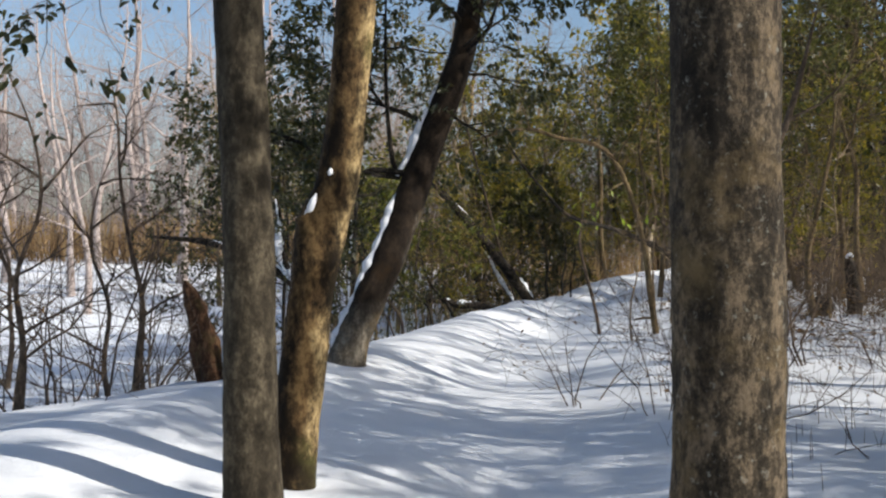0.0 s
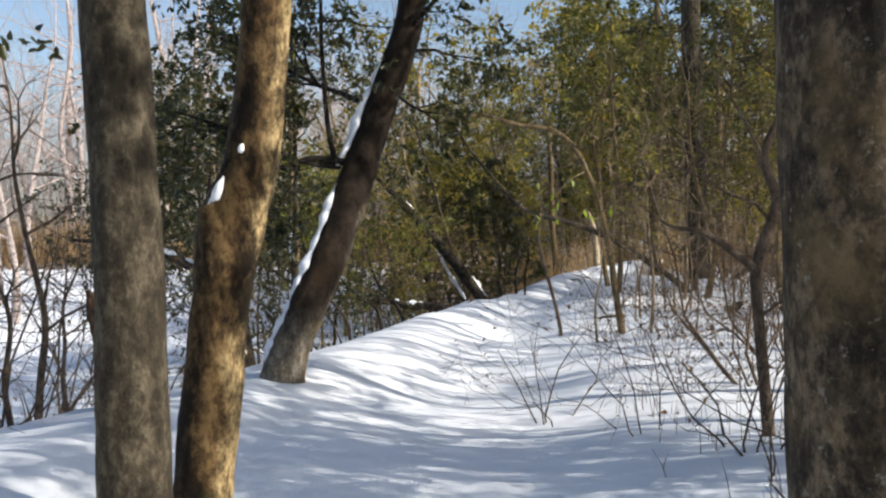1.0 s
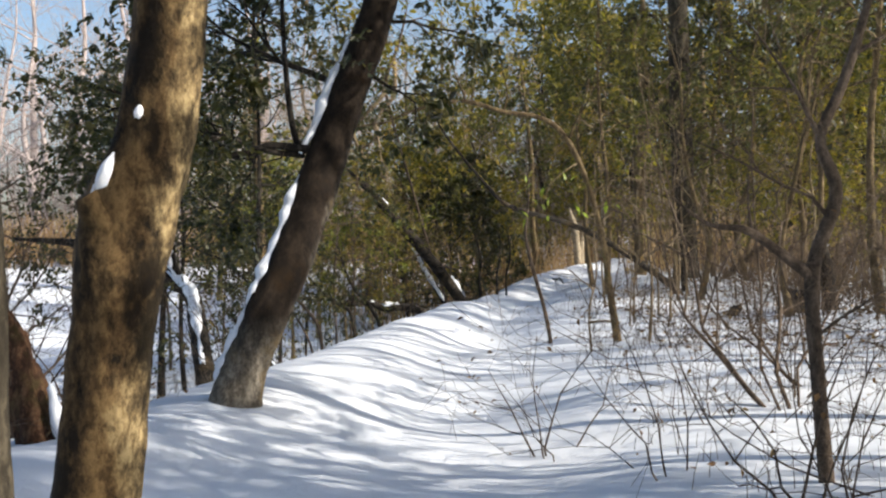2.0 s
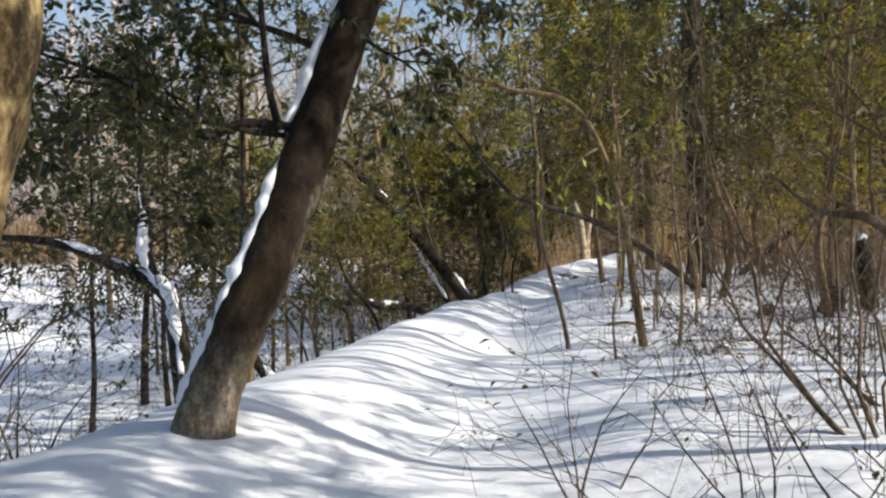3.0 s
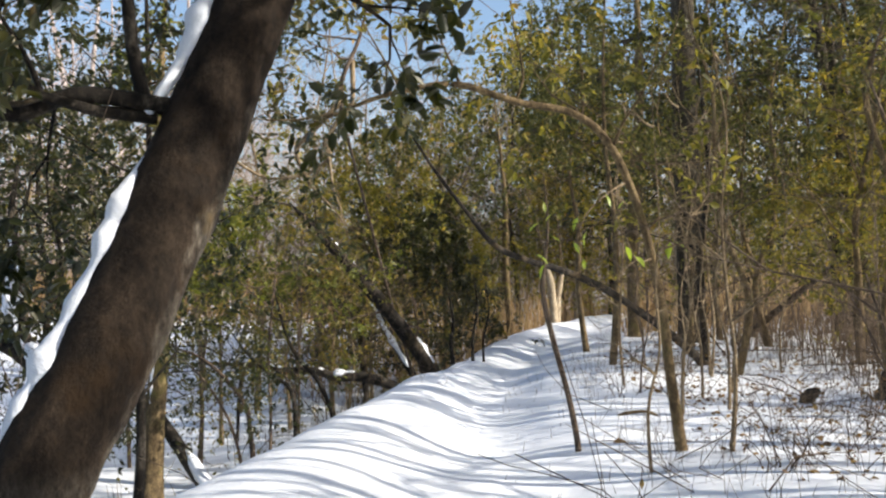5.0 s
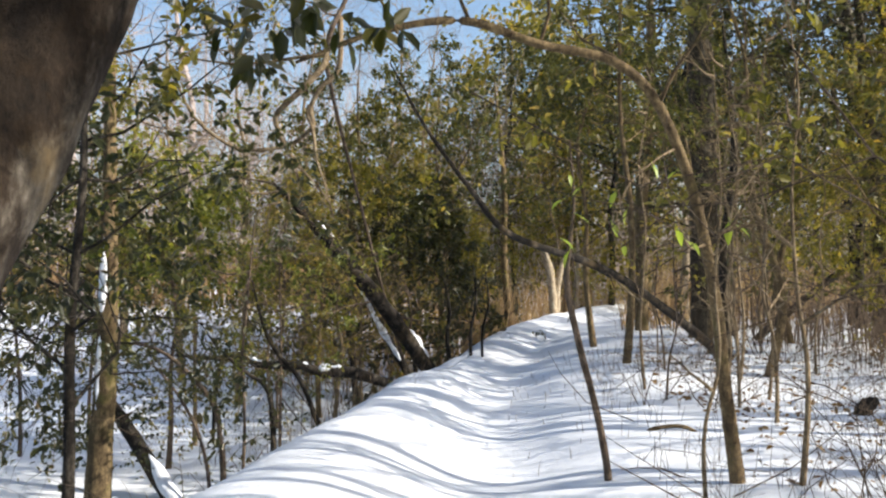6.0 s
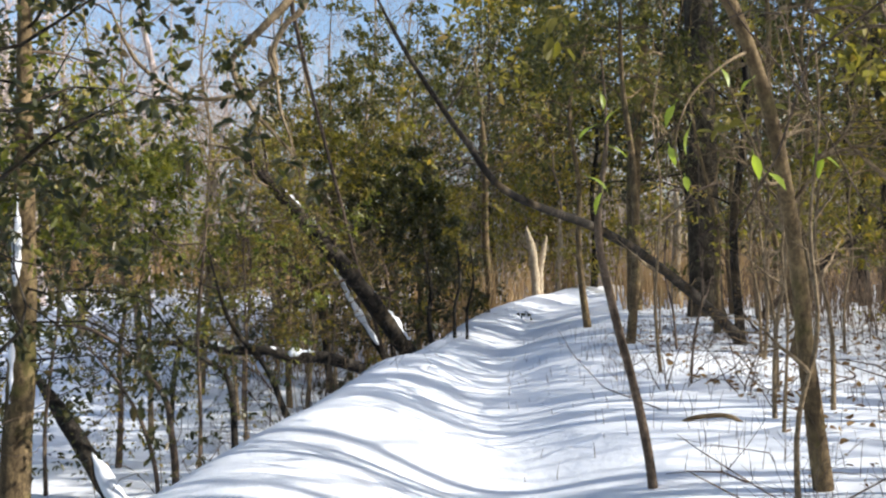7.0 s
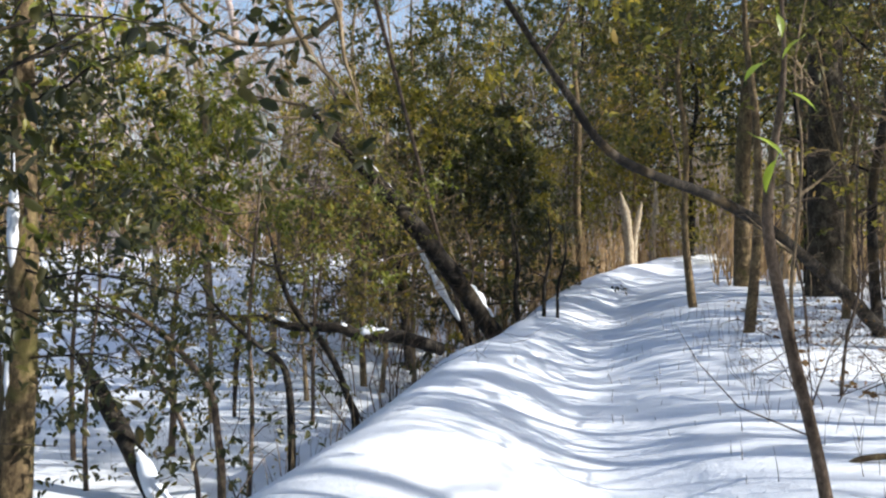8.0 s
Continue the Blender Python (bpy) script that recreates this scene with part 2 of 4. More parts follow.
def grow(rng, start, way, length, radius, depth, out, tips, wander=0.25, lift=0.1, forks=3, spread=0.75, shrink=0.62, steps=5):
    """A limb and, on it, its own smaller limbs. Lines go to out as (depth, line), ends to tips."""
    p, d = np.array(start, float), unit(np.array(way, float))
    line = [(*p, radius)]
    for k in range(steps):
        d = unit(d + rng.normal(size=3) * wander + (0, 0, lift))
        p = p + d * length / steps
        line.append((*p, radius * (1 - 0.72 * (k + 1) / steps)))
        if depth > 0 and k >= 1:
            for _ in range(forks if k == steps - 1 else max(1, forks - 1)):
                side = rng.normal(size=3)
                side -= d * side.dot(d)
                w = unit(d * (1 - spread * 0.4) + unit(side) * spread)
                grow(rng, p, w, length * shrink * rng.uniform(0.65, 1.1), line[-1][3] * 0.7, depth - 1, out, tips, wander, lift, forks, spread, shrink, max(2 if depth == 1 else 3, steps - 1 - (depth == 1)))
    out.append((depth, line))
    if depth == 0:
        tips.append((p, d, line))


def part(name, mesh, parent, label=""):
    ob = new(name, mesh)
    ob.parent = parent
    return tagged(ob, label)


def thing(name, label, category, group="", at=(0, 0, 0)):
    ob = new(name)
    ob.empty_display_size = 0.1
    ob.location = at
    return tagged(ob, label, category, group)


# ---- the ground ----


def trail_x(y):
    """The middle of the trodden trail at a distance y."""
    y = np.asarray(y, float)
    return 0.42 + 0.0046 * np.maximum(y, 0) ** 2 - 0.00001 * np.maximum(y - 40, 0) ** 3


def crest(y):
    """How far left of the trail the bank breaks off."""
    return np.interp(y, [-40, 6, 9, 12, 15, 20, 30, 60], [-5.5, -5.2, -4.7, -3.4, -2.6, -1.9, -1.8, -2.5])


_waves = np.random.RandomState(4)
_KS = [(_waves.uniform(0, 2 * math.pi), _waves.uniform(0, 2 * math.pi), 0.55 * 1.5 ** i, 1.0 / 1.5 ** i) for i in range(7)]


def lumps(x, y):
    z = 0
    for i, (a, ph, k, amp) in enumerate(_KS):
        z = z + amp * np.sin(k * (x * math.cos(a) + y * math.sin(a)) + ph + 1.3 * np.sin(0.37 * k * (x * math.sin(a) - y * math.cos(a)) + ph))
    return z / 2.2


def height(x, y):
    x, y = np.asarray(x, float), np.asarray(y, float)
    u = x - trail_x(y)
    c = crest(y)
    drop = smooth(0, 1, (c + 0.5 - u) / np.interp(y, [9, 16, 40], [4.2, 2.5, 2.5]))
    z = -np.interp(y, [10, 18, 40], [1.35, 1.65, 1.65]) * drop + 2.7 * smooth(30, 66, y - 0.25 * x) * smooth(-3, -10, u)
    z = z - 0.17 * np.exp(-(u / 0.75) ** 2) * (1 - 0.3 * np.sin(y * 0.9))
    z = z + 0.16 * np.exp(-((u - c * 0.62) / 0.8) ** 2) * (y > -20)
    z = z + 0.10 * lumps(x * 0.8, y * 0.8) * (1 - 0.7 * drop) * np.clip(np.abs(u) / 1.0 + 0.25, 0, 1)
    z = z + 0.02 * lumps(x * 3.1 + 7, y * 3.1) * np.clip(np.abs(u) / 1.5 + 0.25, 0, 1) * (np.abs(x) < 14)
    z = z + 0.025 * np.sin(y * 2.3 + np.sin(x * 1.7)) * np.exp(-(u / 1.2) ** 2)
    z = z + 0.05 * smooth(1, 3, u) + 0.35 * smooth(6, 30, u)
    z = z - 0.03 * np.exp(-((x + 0.9) / 0.6) ** 2 - ((y - 11.5) / 0.7) ** 2)
    z = z - 0.35 * np.exp(-((y - 32) / 9) ** 2) * smooth(-4, 0, -np.abs(u + 1.5))
    return z


def ground_z(x, y):
    return float(height(x, y))


def graded(stops):
    out = []
    for a, b, step in stops:
        out.extend(np.arange(a, b, step))
    out.append(stops[-1][1])
    return np.array(out)


gx = graded([(-900, -120, 60), (-120, -30, 6), (-30, -7, 0.8), (-7, 6.5, 0.11), (6.5, 16, 0.35), (16, 40, 1.2), (40, 120, 8), (120, 900, 60)])
gy = graded([(-900, -60, 60), (-60, -8, 4), (-8, 2, 0.4), (2, 24, 0.105), (24, 40, 0.2), (40, 70, 0.6), (70, 160, 6), (160, 1500, 80)])
GX, GY = np.meshgrid(gx, gy)
GZ = height(GX, GY)
_g = Shape()
W = len(gx)
_g.add(np.stack([GX, GY, GZ], -1).reshape(-1, 3),
       [(j * W + i, j * W + i + 1, (j + 1) * W + i + 1, (j + 1) * W + i) for j in range(len(gy) - 1) for i in range(W - 1)])
ground = tagged(new("ground", _g.mesh("ground", M_SNOW)), "snow-covered woodland ground with a trodden trail", "ground", "", "structure")

# ---- the trees along the trail ----


def lumpy_trunk(parent, points, mat, sides=18, steps=10, lump=0.07, seed=0, name="trunk"):
    s = Shape()
    tube(s, spline(points, steps), sides, lump, seed)
    return part(name, s.mesh(name, mat), parent)


def snow_strip(parent, points, side, width, thick, seed=0, steps=8, rough=1.0):
    """A ridge of snow that clings to one side of a stem."""
    s = Shape()
    line = spline(points, steps)
    prof = []
    side = np.array(side, float)
    n = len(line)
    for i, (x, y, z, r) in enumerate(line):
        e = math.sin(math.pi * min(1, max(0, i / (n - 1)))) ** 0.4
        k = e * (0.7 + rough * 0.8 * noise.noise(Vector((seed * 3.1, z * 3.0, x * 3))) + rough * 0.5 * noise.noise(Vector((seed, z * 9.0, x * 9))))
        prof.append((x + side[0] * r * 0.9, y + side[1] * r * 0.9, z + side[2] * r * 0.9, max(0.004, width * max(k, 0.08))))
    tube(s, prof, 10, 0.3, seed)
    return part("snow", s.mesh("snow", M_SNOWCAP), parent, "white snow clinging to bark")


def crown_on(parent, starts, rng, leaf_mat, bark, leaf=0.075, per_tip=14, depth=2, length=1.4, radius=0.03, forks=3, lift=0.05, spread=0.8, wander=0.22, steps=5, oval=True):
    """Limbs with leaves from each start (place, way, share of the length)."""
    for p, w, k in starts:
        ls, lim = Shape(), Shape()
        out, tips = [], []
        grow(rng, p, w, length * k * rng.uniform(0.75, 1.2), radius * k, depth, out, tips, wander, lift, forks, spread, 0.62, steps)
        for dep, line in out:
            tube(lim, line, 6 if dep == depth else 4 if dep else 3, cap=False)
        scatter_leaves(ls, tips, rng, leaf, per_tip, oval=oval)
        limb = part("limb", lim.mesh("limb", bark), parent)
        if leaf_mat:
            tagged(part("leaf_spray", ls.mesh("leaf_spray", leaf_mat), limb), kind="stuff")


def scatter_leaves(ls, tips, rng, leaf, per_tip, loose=0.03, oval=False):
    if not tips:
        return
    spots, ways, sizes = [], [], []
    for p, d, line in tips:
        ln = np.asarray(line)[:, :3]
        for _ in range(per_tip):
            t = rng.uniform(0.15, 1.0) ** 0.7 * (len(ln) - 1)
            i = min(int(t), len(ln) - 2)
            spots.append(ln[i] + (ln[i + 1] - ln[i]) * (t - i) + rng.normal(size=3) * loose)
            ways.append(d * 0.7 + rng.normal(size=3) * 0.7 + (0, 0, -0.15))
            sizes.append(leaf * rng.uniform(0.6, 1.25))
    leaf_set(ls, np.array(spots), np.array(ways), sizes, rng, oval=oval)


def z0(x, y, sink=0.12):
    return ground_z(x, y) - sink


# smooth grey trunk standing by the bank
t1 = thing("beech_tree", "smooth grey-barked tree standing in snow beside trail", "tree")
lumpy_trunk(t1, [(-1.01, 5.8, -0.4, 0.21), (-1.01, 5.8, -0.05, 0.168), (-1.03, 5.8, 0.6, 0.146), (-1.04, 5.81, 1.6, 0.138), (-1.09, 5.83, 2.8, 0.132), (-1.16, 5.9, 5.0, 0.11), (-1.3, 6.1, 9.0, 0.06)], M_BARK_GREY, 40, 22, 0.06, 1)

# mossy trunk with a bend and a knot, snow on the stub of a lost branch
t2 = thing("mossy_tree", "moss-stained brown tree with snow on knot", "tree")
T2 = [(-0.93, 6.5, -0.4, 0.19), (-0.91, 6.5, 0.0, 0.15), (-0.86, 6.5, 0.5, 0.14), (-0.79, 6.5, 1.1, 0.135), (-0.72, 6.5, 1.55, 0.15), (-0.61, 6.5, 1.9, 0.128), (-0.5, 6.5, 2.9, 0.12), (-0.35, 6.6, 5.0, 0.1), (-0.2, 6.8, 9.0, 0.05)]
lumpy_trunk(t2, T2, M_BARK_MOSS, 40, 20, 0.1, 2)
_s = Shape()
tube(_s, [(-0.73, 6.46, 1.46, 0.1), (-0.79, 6.43, 1.57, 0.075), (-0.825, 6.41, 1.63, 0.05)], 12, 0.2, 3)
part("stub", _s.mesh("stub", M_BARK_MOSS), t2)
snow_strip(t2, [(-0.795, 6.415, 1.62, 0.01), (-0.77, 6.395, 1.66, 0.01), (-0.755, 6.39, 1.71, 0.01), (-0.735, 6.395, 1.76, 0.01)], (0, 0, 0.1), 0.03, 0.02, 5, 8, 1.8)
snow_strip(t2, [(-0.84, 6.41, 1.56, 0.01), (-0.815, 6.4, 1.6, 0.01), (-0.8, 6.395, 1.66, 0.01)], (0, 0, 0.1), 0.024, 0.02, 15, 8, 1.5)
_s = Shape()
tube(_s, [(-0.655, 6.376, 1.868, 0.008), (-0.65, 6.374, 1.882, 0.015), (-0.645, 6.374, 1.898, 0.012), (-0.643, 6.376, 1.908, 0.006)], 9, 0.3, 3)
part("snow_spot", _s.mesh("snow_spot", M_SNOWCAP), t2, "small white snow spot on bark")

# leaning trunk with snow down its upper side
t3 = thing("leaning_tree", "dark leaning tree with snow along its trunk", "tree")
T3 = [(-1.12, 11.7, -0.5, 0.27), (-1.06, 11.75, 0.05, 0.225), (-0.93, 11.85, 0.5, 0.2), (-0.62, 12.05, 1.2, 0.19), (-0.29, 12.4, 2.1, 0.185), (-0.01, 12.6, 2.9, 0.172), (0.3, 12.8, 3.8, 0.16), (0.45, 12.9, 4.6, 0.15), (0.9, 13.3, 6.5, 0.11), (1.1, 13.6, 8.5, 0.05)]
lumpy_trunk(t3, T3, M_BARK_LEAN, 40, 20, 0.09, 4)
snow_strip(t3, [(x, y, z, r) for x, y, z, r in T3[1:5]], (-0.88, -0.3, 0.35), 0.092, 0.03, 7, 24, 1.0)
snow_strip(t3, [(-0.36, 12.42, 2.2, 0.17), (-0.2, 12.5, 2.5, 0.17), (-0.06, 12.6, 2.9, 0.16), (0.12, 12.7, 3.35, 0.15)], (-0.88, -0.3, 0.35), 0.062, 0.03, 8, 22, 1.3)
rng = np.random.RandomState(11)
crown_on(t3, [((-0.45, 12.4, 2.25), (-1, -0.2, 0.15), 0.9), ((-0.1, 12.6, 2.9), (-0.9, 0.3, 0.5), 1), ((0.25, 12.8, 3.7), (0.5, -0.6, 0.5), 1), ((0.35, 12.8, 4.1), (-0.6, -0.6, 0.4), 1), ((0.45, 12.9, 4.6), (0.8, -0.3, 0.3), 1), ((0.4, 12.9, 4.3), (0.7, 0.7, 0.35), 1), ((0.5, 13.0, 4.8), (-0.2, -0.9, 0.35), 1),
              ((0.5, 13.0, 5.0), (-0.8, 0.2, 0.4), 1), ((0.7, 13.1, 5.6), (0.3, -0.8, 0.3), 1), ((0.8, 13.2, 6.0), (0.8, 0.5, 0.4), 1)], rng, M_LEAF_DARK, M_BARK_DARK, 0.1, 13, 2, 1.6, 0.035)

# Upper crown, nearly out of view, added to shade the trees on the left.
crown_on(t3, [((0.75, 13.2, 6.0), (-0.7, -0.5, 0.3), 1), ((0.85, 13.3, 6.4), (0.6, 0.6, 0.4), 1), ((0.95, 13.4, 6.9), (-0.6, 0.7, 0.4), 1), ((1.0, 13.45, 7.3), (0.8, -0.5, 0.4), 1), ((1.05, 13.5, 7.8), (-0.8, -0.1, 0.5), 0.9), ((1.1, 13.6, 8.3), (0.2, 0.3, 1), 0.9)], rng, M_LEAF_DARK, M_BARK_DARK, 0.11, 16, 2, 2.0, 0.04)

crown_on(t3, [((0.05, 12.62, 3.05), (0.6, -0.15, -0.1), 1.0), ((0.22, 12.72, 3.55), (0.65, 0.1, 0.0), 1.0), ((0.3, 12.78, 3.8), (0.4, -0.5, 0.1), 0.9)], np.random.RandomState(19), M_LEAF_DARK, M_BARK_DARK, 0.1, 10, 2, 1.0, 0.022, 2, -0.05)

# its low limb sags away over the bank, and a straight shoot stands on it
K1 = [(-0.2, 12.45, 2.28, 0.05), (-0.4, 12.4, 2.3, 0.042), (-0.75, 12.3, 2.33, 0.036), (-1.05, 12.25, 2.24, 0.034), (-1.3, 12.2, 2.46, 0.03), (-1.65, 12.1, 2.66, 0.022), (-2.2, 12.0, 2.85, 0.008)]
K2 = [(-0.5, 12.38, 2.3, 0.034), (-0.56, 12.4, 2.6, 0.03), (-0.6, 12.45, 3.1, 0.026), (-0.62, 12.5, 3.8, 0.02), (-0.6, 12.5, 4.8, 0.008)]
lumpy_trunk(t3, K1, M_BARK_DARK, 10, 8, 0.12, 31, "limb")
lumpy_trunk(t3, K2, M_BARK_DARK, 9, 8, 0.1, 32, "limb")
crown_on(t3, [((-1.05, 12.25, 2.26), (-0.4, -0.5, 0.6), 0.9), ((-1.3, 12.2, 2.46), (-0.6, 0.6, 0.2), 1.0), ((-1.65, 12.1, 2.66), (-0.8, -0.3, 0.2), 1.0), ((-0.6, 12.45, 3.1), (-0.8, 0.4, 0.2), 1.0), ((-0.61, 12.48, 3.4), (-0.5, -0.8, 0.1), 1.0), ((-0.62, 12.5, 3.8), (0.4, 0.8, 0.2), 1.0), ((-0.61, 12.5, 4.2), (-0.9, 0.0, 0.2), 1.0), ((-0.85, 12.3, 2.3), (-0.3, 0.7, -0.3), 0.7), ((-1.8, 12.1, 2.75), (-0.6, 0.4, -0.3), 0.8)],
         np.random.RandomState(34), M_LEAF_DARK, M_BARK_DARK, 0.08, 14, 2, 1.35, 0.014, 2, 0.0)

# broad trunk that the camera passes on its right
t4 = thing("lichen_tree", "broad brown trunk spotted with pale lichen", "tree")
lumpy_trunk(t4, [(0.85, 3.35, -0.4, 0.26), (0.855, 3.35, -0.02, 0.2), (0.87, 3.35, 0.5, 0.176), (0.87, 3.35, 1.5, 0.166), (0.86, 3.36, 2.6, 0.162), (0.83, 3.4, 5.0, 0.14), (0.8, 3.5, 9.0, 0.07)], M_BARK_LICHEN, 44, 24, 0.06, 6)

crown_on(t1, [((-1.2, 5.85, 3.5), (-0.9, 0.55, -0.05), 1.0), ((-1.22, 5.9, 3.8), (-0.9, 0.1, -0.12), 1.15)], np.random.RandomState(12), M_LEAF_DARK, M_TWIG, 0.085, 8, 2, 1.5, 0.018, 2, -0.03)

# High crowns out of view, added to shade the ground at the left.
for owner, px, py, sd in ((t1, -1.22, 6.0, 21), (t2, -0.3, 6.75, 22), (t4, 0.82, 3.45, 23)):
    rr = np.random.RandomState(sd)
    crown_on(owner, [((px, py, h), (math.cos(h * 2.4), math.sin(h * 2.4), 0.5), 1.0) for h in (5.2, 5.9, 6.6, 7.3, 8.0, 8.7)], rr, M_LEAF_DARK, M_BARK_GREY, 0.11, 12, 2, 1.9, 0.04)

# rotten snag
sx, sy = -2.3, 10.4
snag = thing("snag", "rotten reddish-brown broken trunk leaning in snow", "tree stump")
lumpy_trunk(snag, [(sx + 0.12, sy, z0(sx, sy, 0.3), 0.24), (sx + 0.05, sy, 0.15, 0.18), (sx - 0.02, sy, 0.5, 0.14), (sx - 0.1, sy, 0.8, 0.1), (sx - 0.17, sy, 1.0, 0.06), (sx - 0.22, sy, 1.1, 0.012)], M_WOOD_ROT, 24, 10, 0.4, 8)
snow_strip(snag, [(sx + 0.25, sy - 0.1, -0.1, 0.1), (sx + 0.18, sy - 0.1, 0.2, 0.1), (sx + 0.12, sy - 0.08, 0.5, 0.1)], (0.6, -0.3, 0.3), 0.06, 0.02, 9)

# forked fallen tree with snow on its limbs
fallen = thing("fallen_tree", "fallen forked grey tree loaded with snow", "fallen tree")
F1 = [(-2.1, 17.3, -1.9, 0.17), (-2.15, 17.6, -0.9, 0.16), (-2.4, 18.4, 0.2, 0.145), (-2.6, 18.8, 0.75, 0.12), (-3.3, 19.0, 1.15, 0.095), (-4.2, 19.2, 1.5, 0.07), (-5.4, 19.6, 1.62, 0.03)]
F2 = [(-2.6, 18.8, 0.7, 0.1), (-2.85, 18.9, 1.2, 0.085), (-2.88, 18.95, 1.75, 0.065), (-2.95, 19.0, 2.3, 0.04), (-2.9, 19.1, 3.0, 0.012)]
lumpy_trunk(fallen, F1, M_BARK_DARK, 10, 8, 0.1, 11)
lumpy_trunk(fallen, F2, M_BARK_DARK, 10, 8, 0.1, 12, "limb")
snow_strip(fallen, F1[1:6], (-0.05, -0.45, 0.85), 0.105, 0.03, 13)
snow_strip(fallen, F2[:4], (-0.5, -0.8, 0.3), 0.085, 0.03, 14)

# pale snow-streaked trunk below the bank
birch = thing("slender_tree", "slender brown tree with snow streaked down it", "tree")
B1 = [(-1.84, 20.8, -2.0, 0.17), (-1.82, 20.8, -1.2, 0.155), (-1.8, 20.8, -0.6, 0.135), (-1.74, 20.8, 0.3, 0.12), (-1.7, 20.8, 1.4, 0.1), (-1.71, 20.85, 2.6, 0.075), (-1.7, 20.9, 4.2, 0.045), (-1.6, 21, 6.0, 0.015)]
lumpy_trunk(birch, B1, M_BARK_BROWN, 12, 8, 0.08, 15)
snow_strip(birch, [(-1.75, 20.8, 0.1, 0.12), (-1.73, 20.8, 0.6, 0.112), (-1.72, 20.8, 0.95, 0.105)], (-0.5, -0.8, 0.0), 0.035, 0.03, 16)
snow_strip(birch, [(-1.715, 20.8, 1.1, 0.1), (-1.705, 20.8, 1.5, 0.097), (-1.705, 20.8, 1.95, 0.09)], (-0.45, -0.85, 0.0), 0.04, 0.03, 26)

crown_on(birch, [((-1.7, 20.8, 1.5), (0.4, -0.8, 0.1), 0.8), ((-1.71, 20.85, 2.4), (0.8, -0.5, 0.1), 1.0), ((-1.7, 20.9, 3.2), (0.7, 0.4, 0.2), 1.0), ((-1.7, 20.9, 3.8), (-0.3, -0.9, 0.2), 1.0)], np.random.RandomState(68), M_LEAF_BRIGHT, M_TWIG, 0.1, 7, 2, 1.1, 0.016, 2)

crown_on(birch, [((-1.74, 20.75, 0.5), (0.8, -0.3, 0.05), 1.0), ((-1.72, 20.75, 0.85), (0.9, 0.25, -0.05), 1.0), ((-1.71, 20.75, 1.15), (0.75, -0.5, -0.1), 1.1), ((-1.73, 20.8, 0.7), (0.5, 0.7, 0.0), 1.0), ((-1.72, 20.75, 1.0), (-0.8, -0.3, 0.0), 1.0), ((-1.75, 20.8, 0.4), (-0.7, 0.4, 0.05), 0.9)],
         np.random.RandomState(69), M_LEAF_DARK, M_BARK_DARK, 0.078, 9, 2, 1.2, 0.011, 2, -0.01, 0.85, 0.22, 5, True)

crown_on(birch, [((-1.7, 20.85, 2.3), (0.6, -0.6, 0.1), 1.0), ((-1.7, 20.9, 2.9), (-0.7, -0.5, 0.1), 1.0), ((-1.7, 20.9, 3.4), (0.3, -0.9, 0.1), 1.0), ((-1.7, 20.9, 3.9), (0.8, 0.2, 0.1), 1.1), ((-1.68, 20.95, 4.4), (-0.3, -0.9, 0.2), 1.0)],
         np.random.RandomState(87), M_LEAF_DARK, M_BARK_DARK, 0.085, 11, 2, 1.4, 0.016, 2, 0.0)

# dark trunk that has come down across the bank, and its pale companion
down = thing("leaning_dead_tree", "dark dead trunk leaning over bank with snow", "fallen tree")
D1 = [(3.15, 32.2, -0.8, 0.22), (2.9, 32.0, -0.4, 0.175), (2.2, 31.4, 0.55, 0.165), (1.3, 30.7, 1.65, 0.155), (0.4, 30.0, 2.65, 0.11), (0.0, 29.8, 3.05, 0.07), (-0.35, 29.65, 3.4, 0.008)]
lumpy_trunk(down, D1, M_BARK_DARK, 14, 8, 0.1, 17)
snow_strip(down, [(2.92, 32.0, -0.35, 0.19), (2.6, 31.8, 0.05, 0.19), (2.35, 31.55, 0.35, 0.19)], (0.2, -0.6, 0.65), 0.1, 0.03, 18)
snow_strip(down, [(1.1, 30.5, 1.9, 0.16), (0.75, 30.3, 2.3, 0.15), (0.35, 30.0, 2.7, 0.14)], (0.1, -0.6, 0.7), 0.06, 0.03, 19)
down2 = thing("leaning_dead_tree", "thin dead trunk leaning, its side white with snow", "fallen tree")
D2 = [(2.8, 33.5, -1.0, 0.1), (2.5, 33.4, -0.45, 0.095), (1.95, 33.3, 0.48, 0.085), (1.55, 33.25, 1.3, 0.075), (1.2, 33.2, 2.0, 0.04)]
lumpy_trunk(down2, D2, M_BARK_DARK, 10, 6, 0.1, 20)
snow_strip(down2, D2[1:4], (-0.3, -0.9, 0.3), 0.1, 0.03, 21, 14, 0.5)

rng = np.random.RandomState(13)
for t in np.linspace(0.25, 1.0, 13):
    q = spline(D1, 8)[int(t * 47)]
    crown_on(down, [(q[:3], (rng.normal() * 0.6, -0.5 + rng.normal() * 0.5, 0.35 + rng.normal() * 0.45), 1.0)], rng, None, M_TWIG_TAN if rng.uniform() > 0.4 else M_TWIG, 0.1, 0, 2, 1.5, 0.03, 2, -0.03, 0.9, 0.3)

# tall straight trunk deep in the wood
big = thing("tall_tree", "tall straight grey-barked forest tree", "tree")
lumpy_trunk(big, [(9.9, 33.4, -0.6, 0.62), (9.9, 33.4, 0.0, 0.46), (9.88, 33.4, 0.7, 0.37), (9.85, 33.4, 3, 0.34), (9.8, 33.4, 8, 0.31), (9.9, 33.5, 14, 0.22), (9.9, 33.5, 20, 0.08)], M_BARK_GREY, 16, 8, 0.06, 22)

